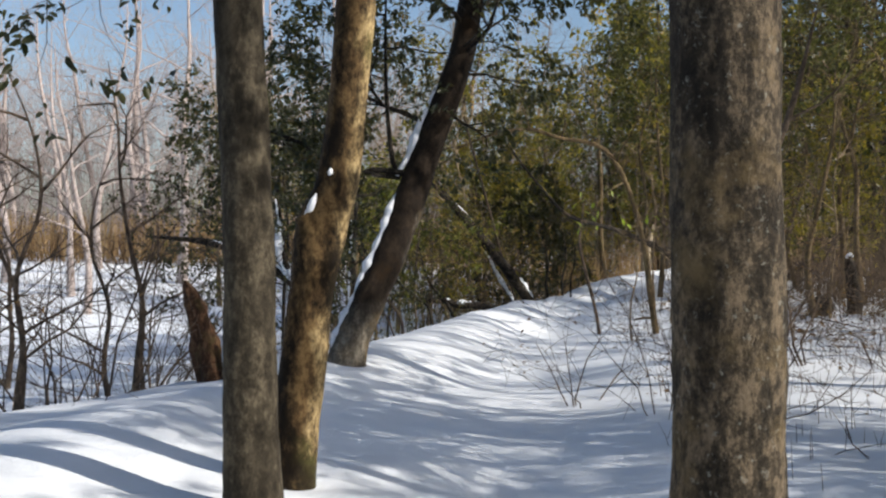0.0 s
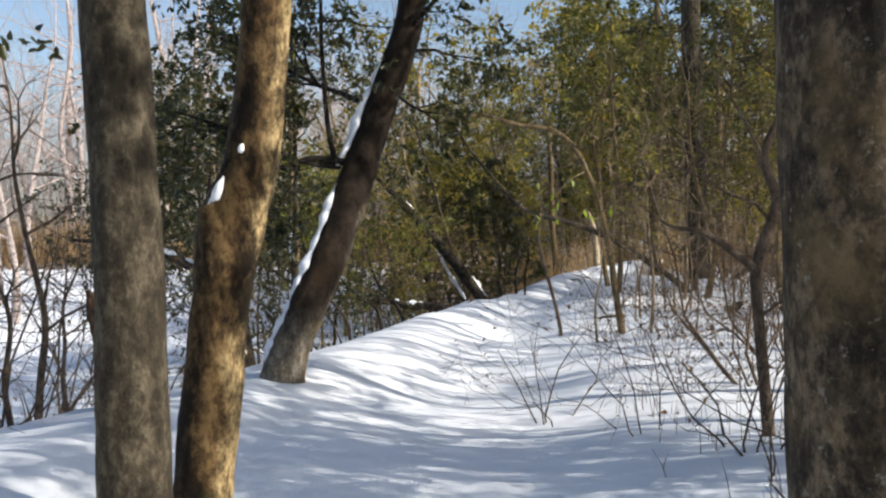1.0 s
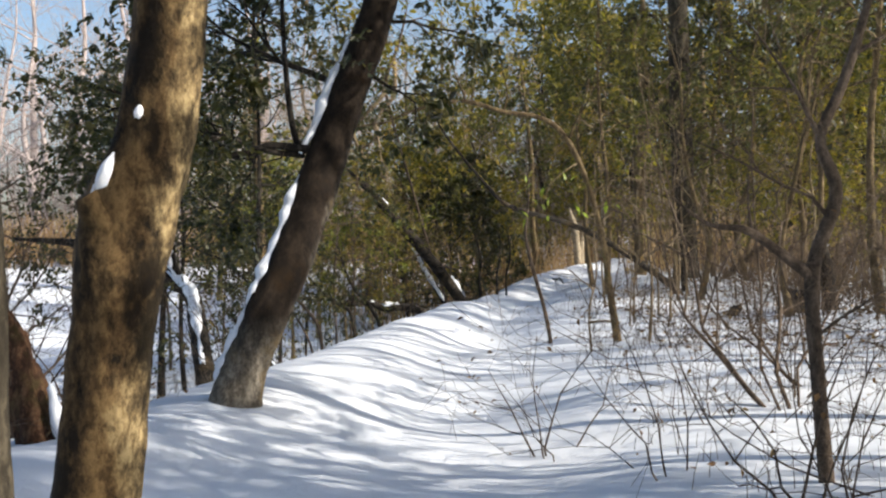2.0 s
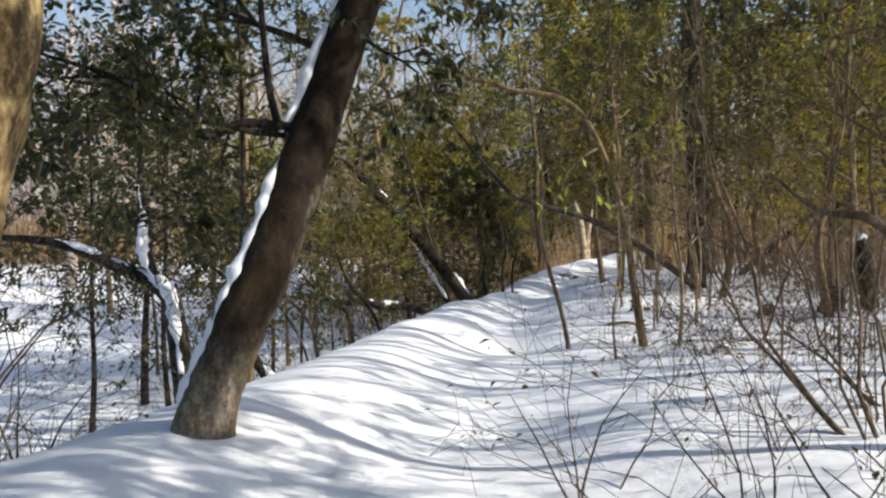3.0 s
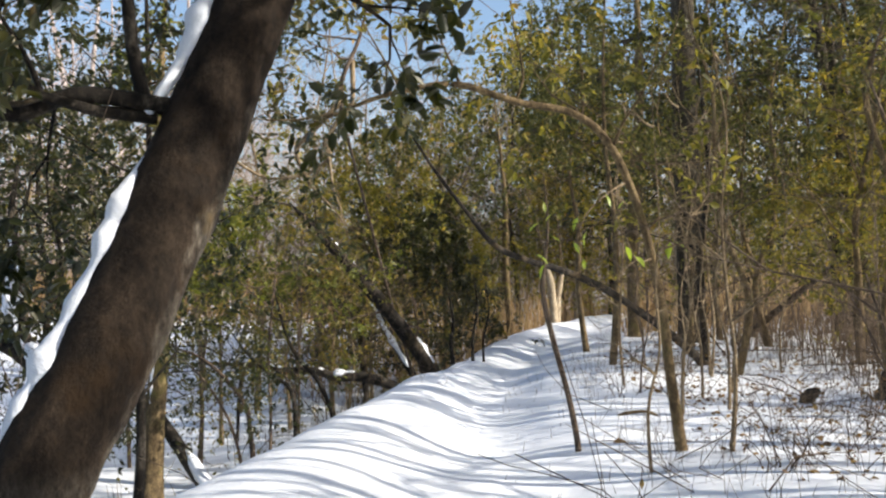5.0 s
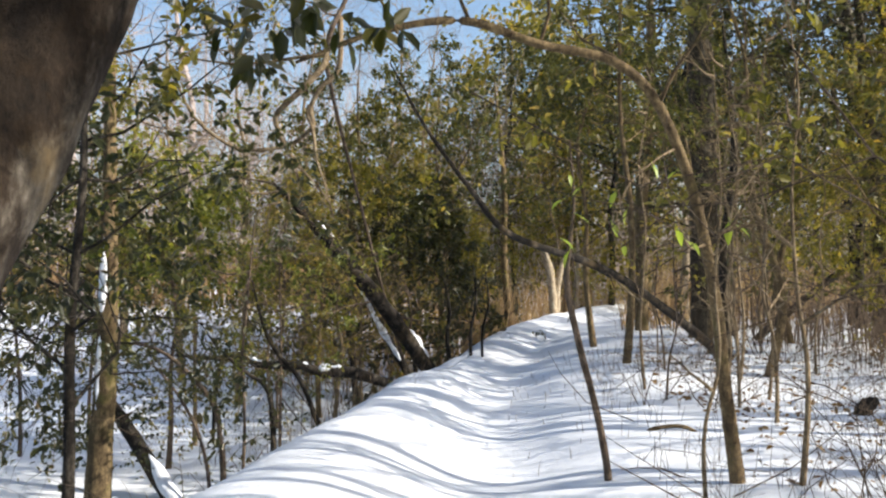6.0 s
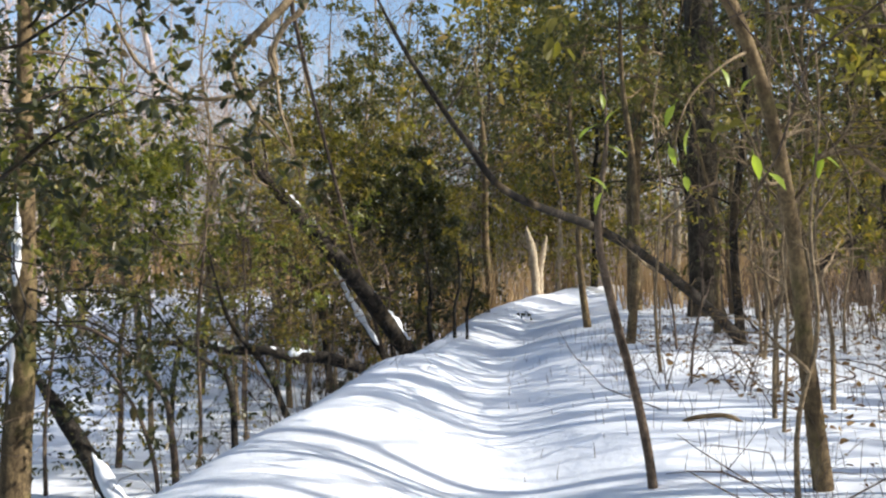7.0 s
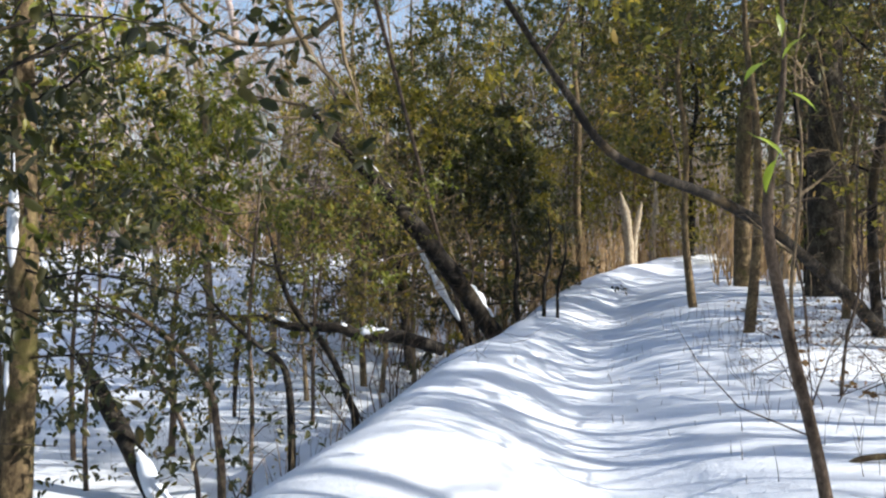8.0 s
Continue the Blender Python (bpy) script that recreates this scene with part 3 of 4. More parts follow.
crown_on(big, [((9.85, 33.4, 4.5), (-0.8, -0.5, 0.3), 1.0), ((9.85, 33.4, 6.2), (0.9, -0.2, 0.3), 1.2), ((9.82, 33.4, 8.0), (-0.7, 0.4, 0.4), 1.3), ((9.85, 33.4, 10.0), (0.3, -0.9, 0.4), 1.3)], np.random.RandomState(18), None, M_BARK_GREY, 0.1, 0, 2, 2.6, 0.06, 2)

limb_r = thing("leaning_dead_limb", "dark dead limb propped beside tall trunk", "branch")
lumpy_trunk(limb_r, [(10.5, 32.5, -0.3, 0.11), (10.75, 32.4, 0.1, 0.1), (11.8, 32.3, 0.95, 0.085), (13.1, 32.2, 1.9, 0.07), (14.6, 32.0, 2.6, 0.03)], M_BARK_DARK, 9, 6, 0.1, 53, "stem")
crown_on(limb_r, [((12.0, 32.3, 1.1), (0.3, -0.2, 0.9), 0.7), ((13.2, 32.2, 1.95), (-0.2, -0.4, 0.9), 0.8)], np.random.RandomState(54), None, M_TWIG, 0.1, 0, 2, 1.2, 0.025, 2)
snag_r = thing("broken_trunk", "dark broken trunk with a cap of snow", "tree stump")
gz = ground_z(8.2, 20.3)
lumpy_trunk(snag_r, [(8.2, 20.3, gz - 0.3, 0.19), (8.2, 20.3, gz + 0.1, 0.15), (8.16, 20.3, gz + 0.6, 0.12), (8.12, 20.3, gz + 1.0, 0.1), (8.1, 20.3, gz + 1.16, 0.05)], M_BARK_DARK, 14, 8, 0.25, 55)
snow_strip(snag_r, [(8.02, 20.26, gz + 1.1, 0.02), (8.1, 20.26, gz + 1.17, 0.02), (8.18, 20.28, gz + 1.12, 0.02)], (0, 0, 0.2), 0.04, 0.03, 56, 6, 0.4)

# pale split trunk at the trail's far bend, and other trunks in the wood
pale = thing("pale_tree", "pale tan split trunk lit by sun", "tree")
lumpy_trunk(pale, [(10.15, 50.2, -0.5, 0.24), (10.15, 50.2, 0.2, 0.18), (10.1, 50.2, 1.0, 0.16), (10.0, 50.2, 1.8, 0.17), (9.86, 50.2, 2.4, 0.1), (9.8, 50.25, 2.75, 0.01)], M_BARK_PALE, 12, 6, 0.1, 51)
lumpy_trunk(pale, [(10.3, 50.3, -0.3, 0.16), (10.34, 50.3, 1.0, 0.13), (10.5, 50.3, 1.9, 0.11), (10.62, 50.3, 2.4, 0.02)], M_BARK_PALE, 12, 6, 0.1, 52, "second_stem")
for i, (x, y, r, mat, label) in enumerate([
        (9.4, 36.8, 0.17, M_BARK_BROWN, "straight brown woodland trunk beside trail"), (12.2, 41.0, 0.14, M_BARK_PALE, "pale broken woodland trunk in sunlight"),
        (14.6, 45.5, 0.16, M_BARK_BROWN, "straight brown woodland trunk beside trail"), (12.9, 57.0, 0.13, M_BARK_PALE, "pale broken woodland trunk in sunlight"),
        (7.4, 45.5, 0.12, M_BARK_BROWN, "straight brown woodland trunk beside trail"), (8.6, 54.5, 0.1, M_BARK_PALE, "pale broken woodland trunk in sunlight"),
        (14.0, 32.0, 0.2, M_BARK_GREY, "straight grey trunk among evergreens"), (17.5, 36.5, 0.22, M_BARK_GREY, "straight grey trunk among evergreens"), (7.9, 27.4, 0.07, M_BARK_DARK, "thin dark trunk among evergreens"),
        (3.8, 31.4, 0.035, M_BARK_DARK, "thin dark stem rising from snow"), (3.4, 31.9, 0.045, M_BARK_DARK, "thin dark stem rising from snow"), (4.1, 31.7, 0.028, M_BARK_DARK, "thin dark stem rising from snow")]):
    rr = np.random.RandomState(100 + i)
    tree = thing("woodland_tree", label, "tree", "woodland trunks")
    tall = 3.0 + 8 * r if mat == M_BARK_PALE else 2.5 + 55 * r if r > 0.065 else 2.0
    z = ground_z(x, y)
    a, b = rr.uniform(-0.09, 0.09, 2) * tall
    lumpy_trunk(tree, [(x, y, z - 0.4, r * 1.5), (x, y, z + 0.1, r * 1.15), (x + a * 0.3, y, z + tall * 0.3, r), (x + a * 0.6 + 0.1, y + b, z + tall * 0.6, r * 0.8), (x + a, y + b, z + tall, r * 0.2)], mat, 10, 6, 0.08, 110 + i)
    crown_on(tree, [((x + a * 0.5, y, z + tall * h), (rr.normal(), rr.normal(), 0.5), 1.0) for h in (0.35, 0.5, 0.62)], rr, None, mat, 0.1, 0, 2, 1.3 + 4 * r, r * 0.3, 2)

# arching sapling
arch = thing("arching_tree", "slim yellowish sapling arching over the trail", "tree")
A1 = [(3.62, 17.14, -0.4, 0.075), (3.61, 17.14, -0.05, 0.062), (3.5, 17.1, 0.7, 0.05), (3.42, 17.05, 1.3, 0.046), (3.2, 16.9, 2.1, 0.041), (2.9, 16.8, 2.75, 0.038), (2.55, 16.75, 3.05, 0.034), (2.0, 16.7, 3.15, 0.032), (1.45, 16.7, 3.3, 0.03), (0.85, 16.7, 3.2, 0.022), (0.3, 16.8, 3.0, 0.01)]
lumpy_trunk(arch, A1, M_BARK_BROWN, 12, 8, 0.08, 23)

rng = np.random.RandomState(14)
crown_on(arch, [((3.25, 16.95, 2.0), (0.7, 0.2, 0.7), 0.8), ((2.9, 16.8, 2.75), (0.5, -0.3, 0.9), 1.0), ((2.6, 16.75, 3.0), (-0.2, 0.6, 0.8), 1.0), ((2.0, 16.7, 3.15), (0.2, -0.4, 0.9), 0.9), ((1.5, 16.7, 3.3), (-0.4, 0.4, 0.8), 1.0), ((1.0, 16.7, 3.2), (-0.5, -0.4, 0.6), 0.9), ((0.5, 16.75, 3.05), (-0.7, 0.1, 0.1), 0.9)],
         rng, M_LEAF_OLIVE, M_BARK_BROWN, 0.1, 7, 2, 1.2, 0.016, 2)

# thin side twigs that carry the broad leaves
for q, w in [(((3.05, 16.85, 2.45, 0.012), (2.85, 16.7, 2.35, 0.008), (2.6, 16.58, 2.15, 0.006), (2.5, 16.55, 1.9, 0.004), (2.54, 16.55, 1.7, 0.003)), 0), (((3.3, 16.95, 1.75, 0.012), (3.1, 16.75, 1.72, 0.009), (2.98, 16.65, 1.9, 0.006), (2.78, 16.6, 2.3, 0.003)), 1), (((3.35, 17.0, 1.6, 0.012), (3.45, 16.85, 1.8, 0.008), (3.5, 16.8, 2.0, 0.004)), 2)]:
    lumpy_trunk(arch, list(q), M_TWIG_TAN, 5, 5, 0.05, 70 + w, "twig")

# crooked slim stem, and a long one that leans right across
stem = thing("crooked_sapling", "thin crooked brown sapling beside the trail", "tree")
S2 = [(2.76, 17.6, -0.4, 0.036), (2.73, 17.6, 0.0, 0.032), (2.67, 17.6, 0.34, 0.03), (2.61, 17.6, 0.6, 0.028), (2.53, 17.6, 0.9, 0.028), (2.42, 17.6, 1.4, 0.026), (2.43, 17.6, 1.7, 0.02), (2.47, 17.58, 2.1, 0.013), (2.43, 17.55, 2.6, 0.005)]
lumpy_trunk(stem, S2, M_TWIG, 8, 6, 0.1, 24)
long = thing("leaning_sapling", "long slender dark sapling leaning across woodland", "tree")
L1 = [(7.6, 26.5, -0.3, 0.1), (7.2, 26.1, 0.2, 0.09), (5.4, 24.4, 1.22, 0.066), (4.2, 23.3, 1.7, 0.055), (2.85, 22.0, 2.03, 0.042), (2.25, 21.2, 2.47, 0.03), (1.6, 20.4, 3.12, 0.02), (1.2, 20, 3.7, 0.008)]
lumpy_trunk(long, L1, M_BARK_DARK, 10, 8, 0.12, 25)

# crooked tree whose bare tan limbs hang down over the bank
droop = thing("drooping_tree", "crooked tan-barked tree with bare drooping limbs", "tree")
lumpy_trunk(droop, [(2.75, 33.6, -1.6, 0.045), (2.5, 33.0, -0.4, 0.04), (1.9, 31.4, 1.3, 0.034), (1.25, 28.6, 3.1, 0.03), (0.75, 25.6, 4.3, 0.03), (0.62, 23.7, 4.7, 0.036), (0.9, 23.6, 5.4, 0.03), (1.1, 23.6, 6.2, 0.01)], M_TWIG, 10, 8, 0.1, 61)
H1 = [(0.62, 23.7, 4.7, 0.05), (0.58, 23.6, 4.42, 0.048), (0.32, 23.55, 4.11, 0.045), (0.05, 23.55, 3.84, 0.042), (-0.07, 23.6, 3.69, 0.04), (-0.03, 23.6, 3.48, 0.036), (0.06, 23.6, 3.3, 0.034), (0.21, 23.55, 3.06, 0.028), (0.41, 23.5, 2.83, 0.02), (0.63, 23.5, 2.56, 0.012), (0.7, 23.5, 2.3, 0.004)]
H2 = [(0.8, 23.65, 5.1, 0.04), (0.78, 23.55, 4.39, 0.038), (0.54, 23.5, 4.09, 0.035), (0.4, 23.5, 3.8, 0.034), (0.43, 23.5, 3.57, 0.034), (0.28, 23.55, 3.42, 0.03), (0.06, 23.6, 3.3, 0.028), (-0.46, 23.6, 3.24, 0.027), (-0.84, 23.6, 3.4, 0.025), (-1.14, 23.6, 3.67, 0.023), (-1.31, 23.6, 3.98, 0.018), (-1.5, 23.6, 4.45, 0.006)]
H3 = [(0.38, 23.5, 3.85, 0.028), (0.36, 23.5, 3.72, 0.028), (0.43, 23.48, 3.5, 0.026), (0.48, 23.45, 3.09, 0.018), (0.58, 23.45, 2.79, 0.012), (0.75, 23.4, 2.17, 0.003)]
for i, q in enumerate((H1, H2, H3)):
    lumpy_trunk(droop, q, M_TWIG_TAN, 9, 7, 0.12, 62 + i, "drooping_limb")
crown_on(droop, [((0.41, 23.5, 2.83), (0.5, -0.2, -0.6), 0.7), ((0.2, 23.55, 3.06), (-0.3, -0.2, -0.7), 0.7), ((-0.46, 23.6, 3.24), (-0.8, 0.1, 0.2), 1.0), ((-0.84, 23.6, 3.4), (-0.7, -0.3, 0.1), 1.0), ((0.48, 23.45, 3.09), (0.6, 0, -0.4), 0.7), ((0.58, 23.45, 2.8), (0.1, -0.3, -1), 0.7), ((-0.1, 23.6, 3.27), (-0.7, 0.3, -0.3), 0.9)], np.random.RandomState(66), None, M_TWIG_TAN, 0.1, 0, 2, 0.95, 0.011, 2, -0.04)
crown_on(droop, [((0.9, 23.6, 5.4), (-0.9, 0.1, 0.2), 1.0), ((0.8, 23.65, 5.1), (-0.7, -0.5, 0.1), 1.0), ((1.0, 23.6, 5.8), (0.6, 0.5, 0.3), 1.0), ((1.1, 23.6, 6.2), (-0.4, 0.3, 0.6), 1.0), ((-1.4, 23.6, 4.2), (-0.6, 0.2, 0.4), 0.8), ((0.8, 25.6, 4.3), (-0.9, 0.3, 0.2), 1.0)], np.random.RandomState(67), M_LEAF_OLIVE, M_TWIG, 0.09, 9, 2, 1.4, 0.02, 2)

leafy = thing("leafy_sapling", "slender sapling with bright green evergreen leaves", "tree")
lumpy_trunk(leafy, [(-0.58, 24.3, -2.0, 0.026), (-0.52, 24.3, -0.6, 0.023), (-0.55, 24.3, 0.4, 0.021), (-0.5, 24.3, 1.1, 0.019), (-0.44, 24.25, 1.7, 0.014), (-0.38, 24.2, 2.4, 0.005)], M_TWIG, 8, 6, 0.1, 86)
crown_on(leafy, [((-0.5, 24.3, 1.1), (0.7, -0.6, 0.15), 1.0), ((-0.5, 24.3, 1.25), (-0.8, -0.5, 0.2), 1.1), ((-0.46, 24.25, 1.5), (0.3, -0.9, 0.1), 1.0), ((-0.45, 24.25, 1.6), (-0.9, 0.2, 0.0), 1.1), ((-0.42, 24.25, 1.8), (0.8, 0.1, -0.05), 0.9), ((-0.4, 24.2, 2.0), (-0.5, -0.8, 0.0), 1.0)],
         np.random.RandomState(85), M_LEAF_BRIGHT, M_TWIG, 0.075, 12, 2, 1.25, 0.013, 2, 0.0, 0.85, 0.22, 5, False)

# bent dark saplings below the bank
for i, (q, mat) in enumerate([
        ([(-0.77, 23.8, -1.1, 0.045), (-0.81, 23.8, -0.65, 0.04), (-0.87, 23.8, -0.25, 0.037), (-1.11, 23.8, 0.11, 0.033), (-1.45, 23.75, 0.45, 0.028), (-1.78, 23.7, 0.63, 0.02), (-2.2, 23.7, 0.66, 0.006)], M_TWIG),
        ([(-0.13, 24.6, -1.0, 0.045), (-0.16, 24.6, -0.31, 0.042), (-0.26, 24.6, -0.02, 0.036), (-0.5, 24.65, 0.15, 0.03), (-0.9, 24.7, 0.5, 0.02), (-1.2, 24.8, 0.9, 0.006)], M_BARK_DARK),
        ([(-0.9, 23.2, -1.1, 0.026), (-1.03, 23.2, -0.5, 0.023), (-1.23, 23.2, -0.08, 0.02), (-1.47, 23.2, 0.26, 0.016), (-1.75, 23.2, 0.55, 0.005)], M_TWIG),
        ([(0.55, 25.6, -0.9, 0.05), (0.46, 25.6, -0.6, 0.045), (0.24, 25.6, -0.06, 0.04), (-0.13, 25.6, 0.4, 0.034), (-0.32, 25.6, 0.79, 0.028), (-0.5, 25.6, 1.5, 0.01)], M_BARK_DARK)]):
    bent = thing("bent_sapling", "bent dark sapling arching below the bank", "tree", "bent saplings")
    lumpy_trunk(bent, [(q[0][0], q[0][1], q[0][2] - 0.9, q[0][3])] + q, mat, 8, 6, 0.1, 71 + i)
    crown_on(bent, [(q[k][:3], (-0.8, rng.normal() * 0.6, 0.25 + rng.normal() * 0.3), 1.0) for k in (-2, -3, -3)], np.random.RandomState(76 + i), M_LEAF_DARK, mat, 0.07, 3, 2, 0.6, 0.009, 2, 0.0)

# short dark stick lying on the snow
stick = thing("stick", "short dark broken stick lying on snow", "stick")
gz = ground_z(3.95, 19.4)
lumpy_trunk(stick, [(3.66, 19.5, gz - 0.04, 0.012), (3.76, 19.45, gz + 0.02, 0.018), (3.95, 19.4, gz + 0.045, 0.021), (4.05, 19.35, gz + 0.035, 0.018), (4.14, 19.32, gz - 0.01, 0.012)], M_BARK_BROWN, 9, 5, 0.15, 80)

# forked shrub tree on the right
forked = thing("forked_shrub", "bare dark shrub with forked crooked stem", "shrub")
G1 = [(2.72, 8.70, -0.50, 0.055), (2.70, 8.70, -0.20, 0.048), (2.65, 8.70, 0.56, 0.042), (2.63, 8.70, 1.20, 0.042), (2.78, 8.70, 1.65, 0.04), (2.69, 8.70, 1.97, 0.033), (2.82, 8.70, 2.26, 0.03), (2.97, 8.70, 2.68, 0.025), (3.15, 8.70, 3.38, 0.008)]
G2 = [(2.63, 8.70, 1.18, 0.032), (2.43, 8.66, 1.32, 0.028), (2.21, 8.61, 1.46, 0.022), (1.98, 8.57, 1.50, 0.012), (1.76, 8.52, 1.65, 0.005)]
lumpy_trunk(forked, G1, M_TWIG, 9, 6, 0.1, 26)
lumpy_trunk(forked, G2, M_TWIG, 8, 6, 0.1, 27, "limb")

crown_on(forked, [((2.66, 8.70, 0.85), (0.6, -0.3, 0.8), 0.8), ((2.75, 8.70, 1.50), (-0.6, 0.2, 0.9), 1.0), ((2.70, 8.70, 1.97), (-0.7, -0.2, 0.6), 1.0), ((2.88, 8.70, 2.44), (0.7, 0.2, 0.5), 1.0), ((2.25, 8.61, 1.41), (-0.2, 0.3, 0.8), 0.7)],
         np.random.RandomState(15), None, M_TWIG, 0.1, 0, 2, 0.9, 0.014, 2)
crown_on(long, [((5.0, 24.0, 1.4), (0.2, 0.2, 1), 0.8), ((3.6, 22.7, 1.85), (-0.3, 0.3, 1), 0.9), ((2.6, 21.7, 2.2), (-0.7, 0.3, 0.5), 0.8), ((2.0, 20.9, 2.7), (0.3, -0.4, 0.8), 0.7)],
         np.random.RandomState(16), M_LEAF_OLIVE, M_TWIG, 0.1, 4, 2, 1.2, 0.014, 2)


def broad_leaf(parent, x, y, z, size, turn, tip, label=""):
    """One broad oval leaf with a folded midrib and a short stalk."""
    s = Shape()
    rows = [(0.0, 0.015), (0.15, 0.11), (0.35, 0.18), (0.6, 0.17), (0.82, 0.09), (1.0, 0.0)]
    m = pose(x, y, z, 0, tip, turn)
    v, f = [], []
    for t, w in rows:
        for q in (-w, 0.0, w):
            v.append(m @ Vector((t * size, q * size, (abs(q) * 0.35 - 0.25 * t * t) * size)))
    for i in range(len(rows) - 1):
        for j in (0, 1):
            f.append((i * 3 + j, (i + 1) * 3 + j, (i + 1) * 3 + j + 1, i * 3 + j + 1))
    s.add(v, f)
    tube(s, [tuple(m @ Vector((-0.25 * size, 0, 0.05 * size))) + (0.0025,), tuple(m @ Vector((0, 0, 0))) + (0.002,)], 4)
    return part("leaf", s.mesh("leaf", M_LEAF_LIT), parent, label)


rng = np.random.RandomState(17)
for owner, x, y, z in [(stem, 2.52, 17.53, 2.22), (stem, 2.42, 17.53, 2.32), (stem, 2.37, 17.53, 2.12), (stem, 2.49, 17.55, 2.00), (stem, 2.35, 17.58, 1.82), (stem, 2.42, 17.53, 1.72),
                       (arch, 2.5, 16.55, 2.1), (arch, 2.58, 16.55, 1.98), (arch, 2.47, 16.55, 1.88), (arch, 2.55, 16.55, 1.73), (arch, 2.78, 16.6, 2.3), (arch, 2.95, 16.6, 2.25), (arch, 2.95, 16.6, 1.85), (arch, 3.05, 16.65, 1.76), (arch, 3.4, 16.75, 1.9), (arch, 3.55, 17.0, 1.9)]:
    broad_leaf(owner, x, y, z, rng.uniform(0.1, 0.17), rng.uniform(0, 360), rng.uniform(20, 80))

# dark stumps poking out of the snow, and logs below the bank
for x, y, r, h in [(7.5, 20.1, 0.2, 0.34), (6.5, 20.4, 0.09, 0.16)]:
    z = ground_z(x, y)
    stump = thing("stump", "dark broken stump poking out of snow", "tree stump", "dark stumps")
    lumpy_trunk(stump, [(x, y, z - 0.25, r * 1.3), (x, y, z + h * 0.3, r), (x + 0.08, y, z + h * 0.75, r * 0.8), (x + 0.16, y, z + h, r * 0.35)], M_BARK_DARK, 14, 6, 0.3, 40 + x)
log1 = thing("log", "snow-topped dark log propped against the bank", "log")
LG = [(-2.2, 29.9, 0.05, 0.03), (-1.58, 30.0, -0.02, 0.05), (-0.9, 30.1, -0.06, 0.07), (-0.53, 30.0, -0.17, 0.075), (0.2, 30.05, -0.2, 0.09), (0.58, 30.0, -0.33, 0.1), (1.2, 29.9, -0.34, 0.11), (1.9, 30.1, -0.58, 0.11)]
lumpy_trunk(log1, LG, M_BARK_DARK, 10, 6, 0.12, 45)
lumpy_trunk(log1, [(-1.3, 30.0, 0.0, 0.05), (-1.45, 30.1, -0.7, 0.045), (-1.52, 30.25, -2.1, 0.025)], M_BARK_DARK, 8, 5, 0.1, 49, "limb")
snow_strip(log1, LG[4:7], (0, -0.2, 0.8), 0.065, 0.03, 46, 12, 1.3)
snow_strip(log1, LG[2:4], (0, -0.2, 0.8), 0.045, 0.03, 44, 12, 1.3)
log2 = thing("log", "slanting log with thick snow along it", "log")
LH = [(-1.35, 24.5, -2.0, 0.12), (-1.6, 24.8, -1.65, 0.12), (-2.0, 25.3, -1.15, 0.12), (-2.5, 25.9, -0.6, 0.1), (-2.9, 26.4, -0.2, 0.05)]
lumpy_trunk(log2, LH, M_BARK_DARK, 10, 6, 0.12, 47)
snow_strip(log2, LH[:3], (0.3, -0.4, 0.75), 0.13, 0.03, 48)

# ---- evergreen understorey ----


def evergreen(label, seed, tall, leaf_mat, bark, leaf, limbs, spread_len, low=0.08, per_tip=16, radius=0.07, near=True, loose=0.06, oval=False):
    rng = np.random.RandomState(seed)
    root = thing("evergreen_tree", label, "tree", "evergreen understorey")
    trunk = [(0, 0, -0.4, radius * 1.25)]
    x = y = 0.0
    for k in range(6):
        x += rng.normal() * 0.1 * tall / 6
        y += rng.normal() * 0.1 * tall / 6
        trunk.append((x, y, tall * (k + 1) / 6, radius * (1 - 0.85 * (k + 1) / 6)))
    line = spline(trunk, 4)
    s = Shape()
    tube(s, line, 8, 0.06, seed)
    part("trunk", s.mesh("trunk", bark), root)
    starts = []
    for k in range(limbs):
        h = low + (1 - low) * (k + rng.uniform(0, 1)) / limbs
        i = int(h * (len(line) - 1))
        a = k * 2.4 + rng.uniform(-0.5, 0.5)
        starts.append((line[i][:3], (math.cos(a), math.sin(a), rng.uniform(-0.1, 0.45)), 1.08 - 0.7 * h ** 1.5))
    if near:
        crown_on(root, starts, rng, leaf_mat, bark, leaf, per_tip, 2, spread_len, radius * 0.3, 2, 0.0, 0.85, 0.2, 5, oval)
        return root
    ls, lim = Shape(), Shape()
    for p, w, k in starts:
        out, tips = [], []
        grow(rng, p, w, spread_len * k * rng.uniform(0.7, 1.2), radius * 0.3 * k, 1, out, tips, 0.2, 0.0, 3, 0.85, 0.6, 5)
        for dep, ln in out:
            if dep:
                tube(lim, ln, 3, cap=False)
        scatter_leaves(ls, tips, rng, leaf, per_tip, loose)
    tagged(part("branchwork", lim.mesh("branchwork", bark), root), kind="stuff")
    tagged(part("crown", ls.mesh("crown", leaf_mat), root), kind="stuff")
    return root


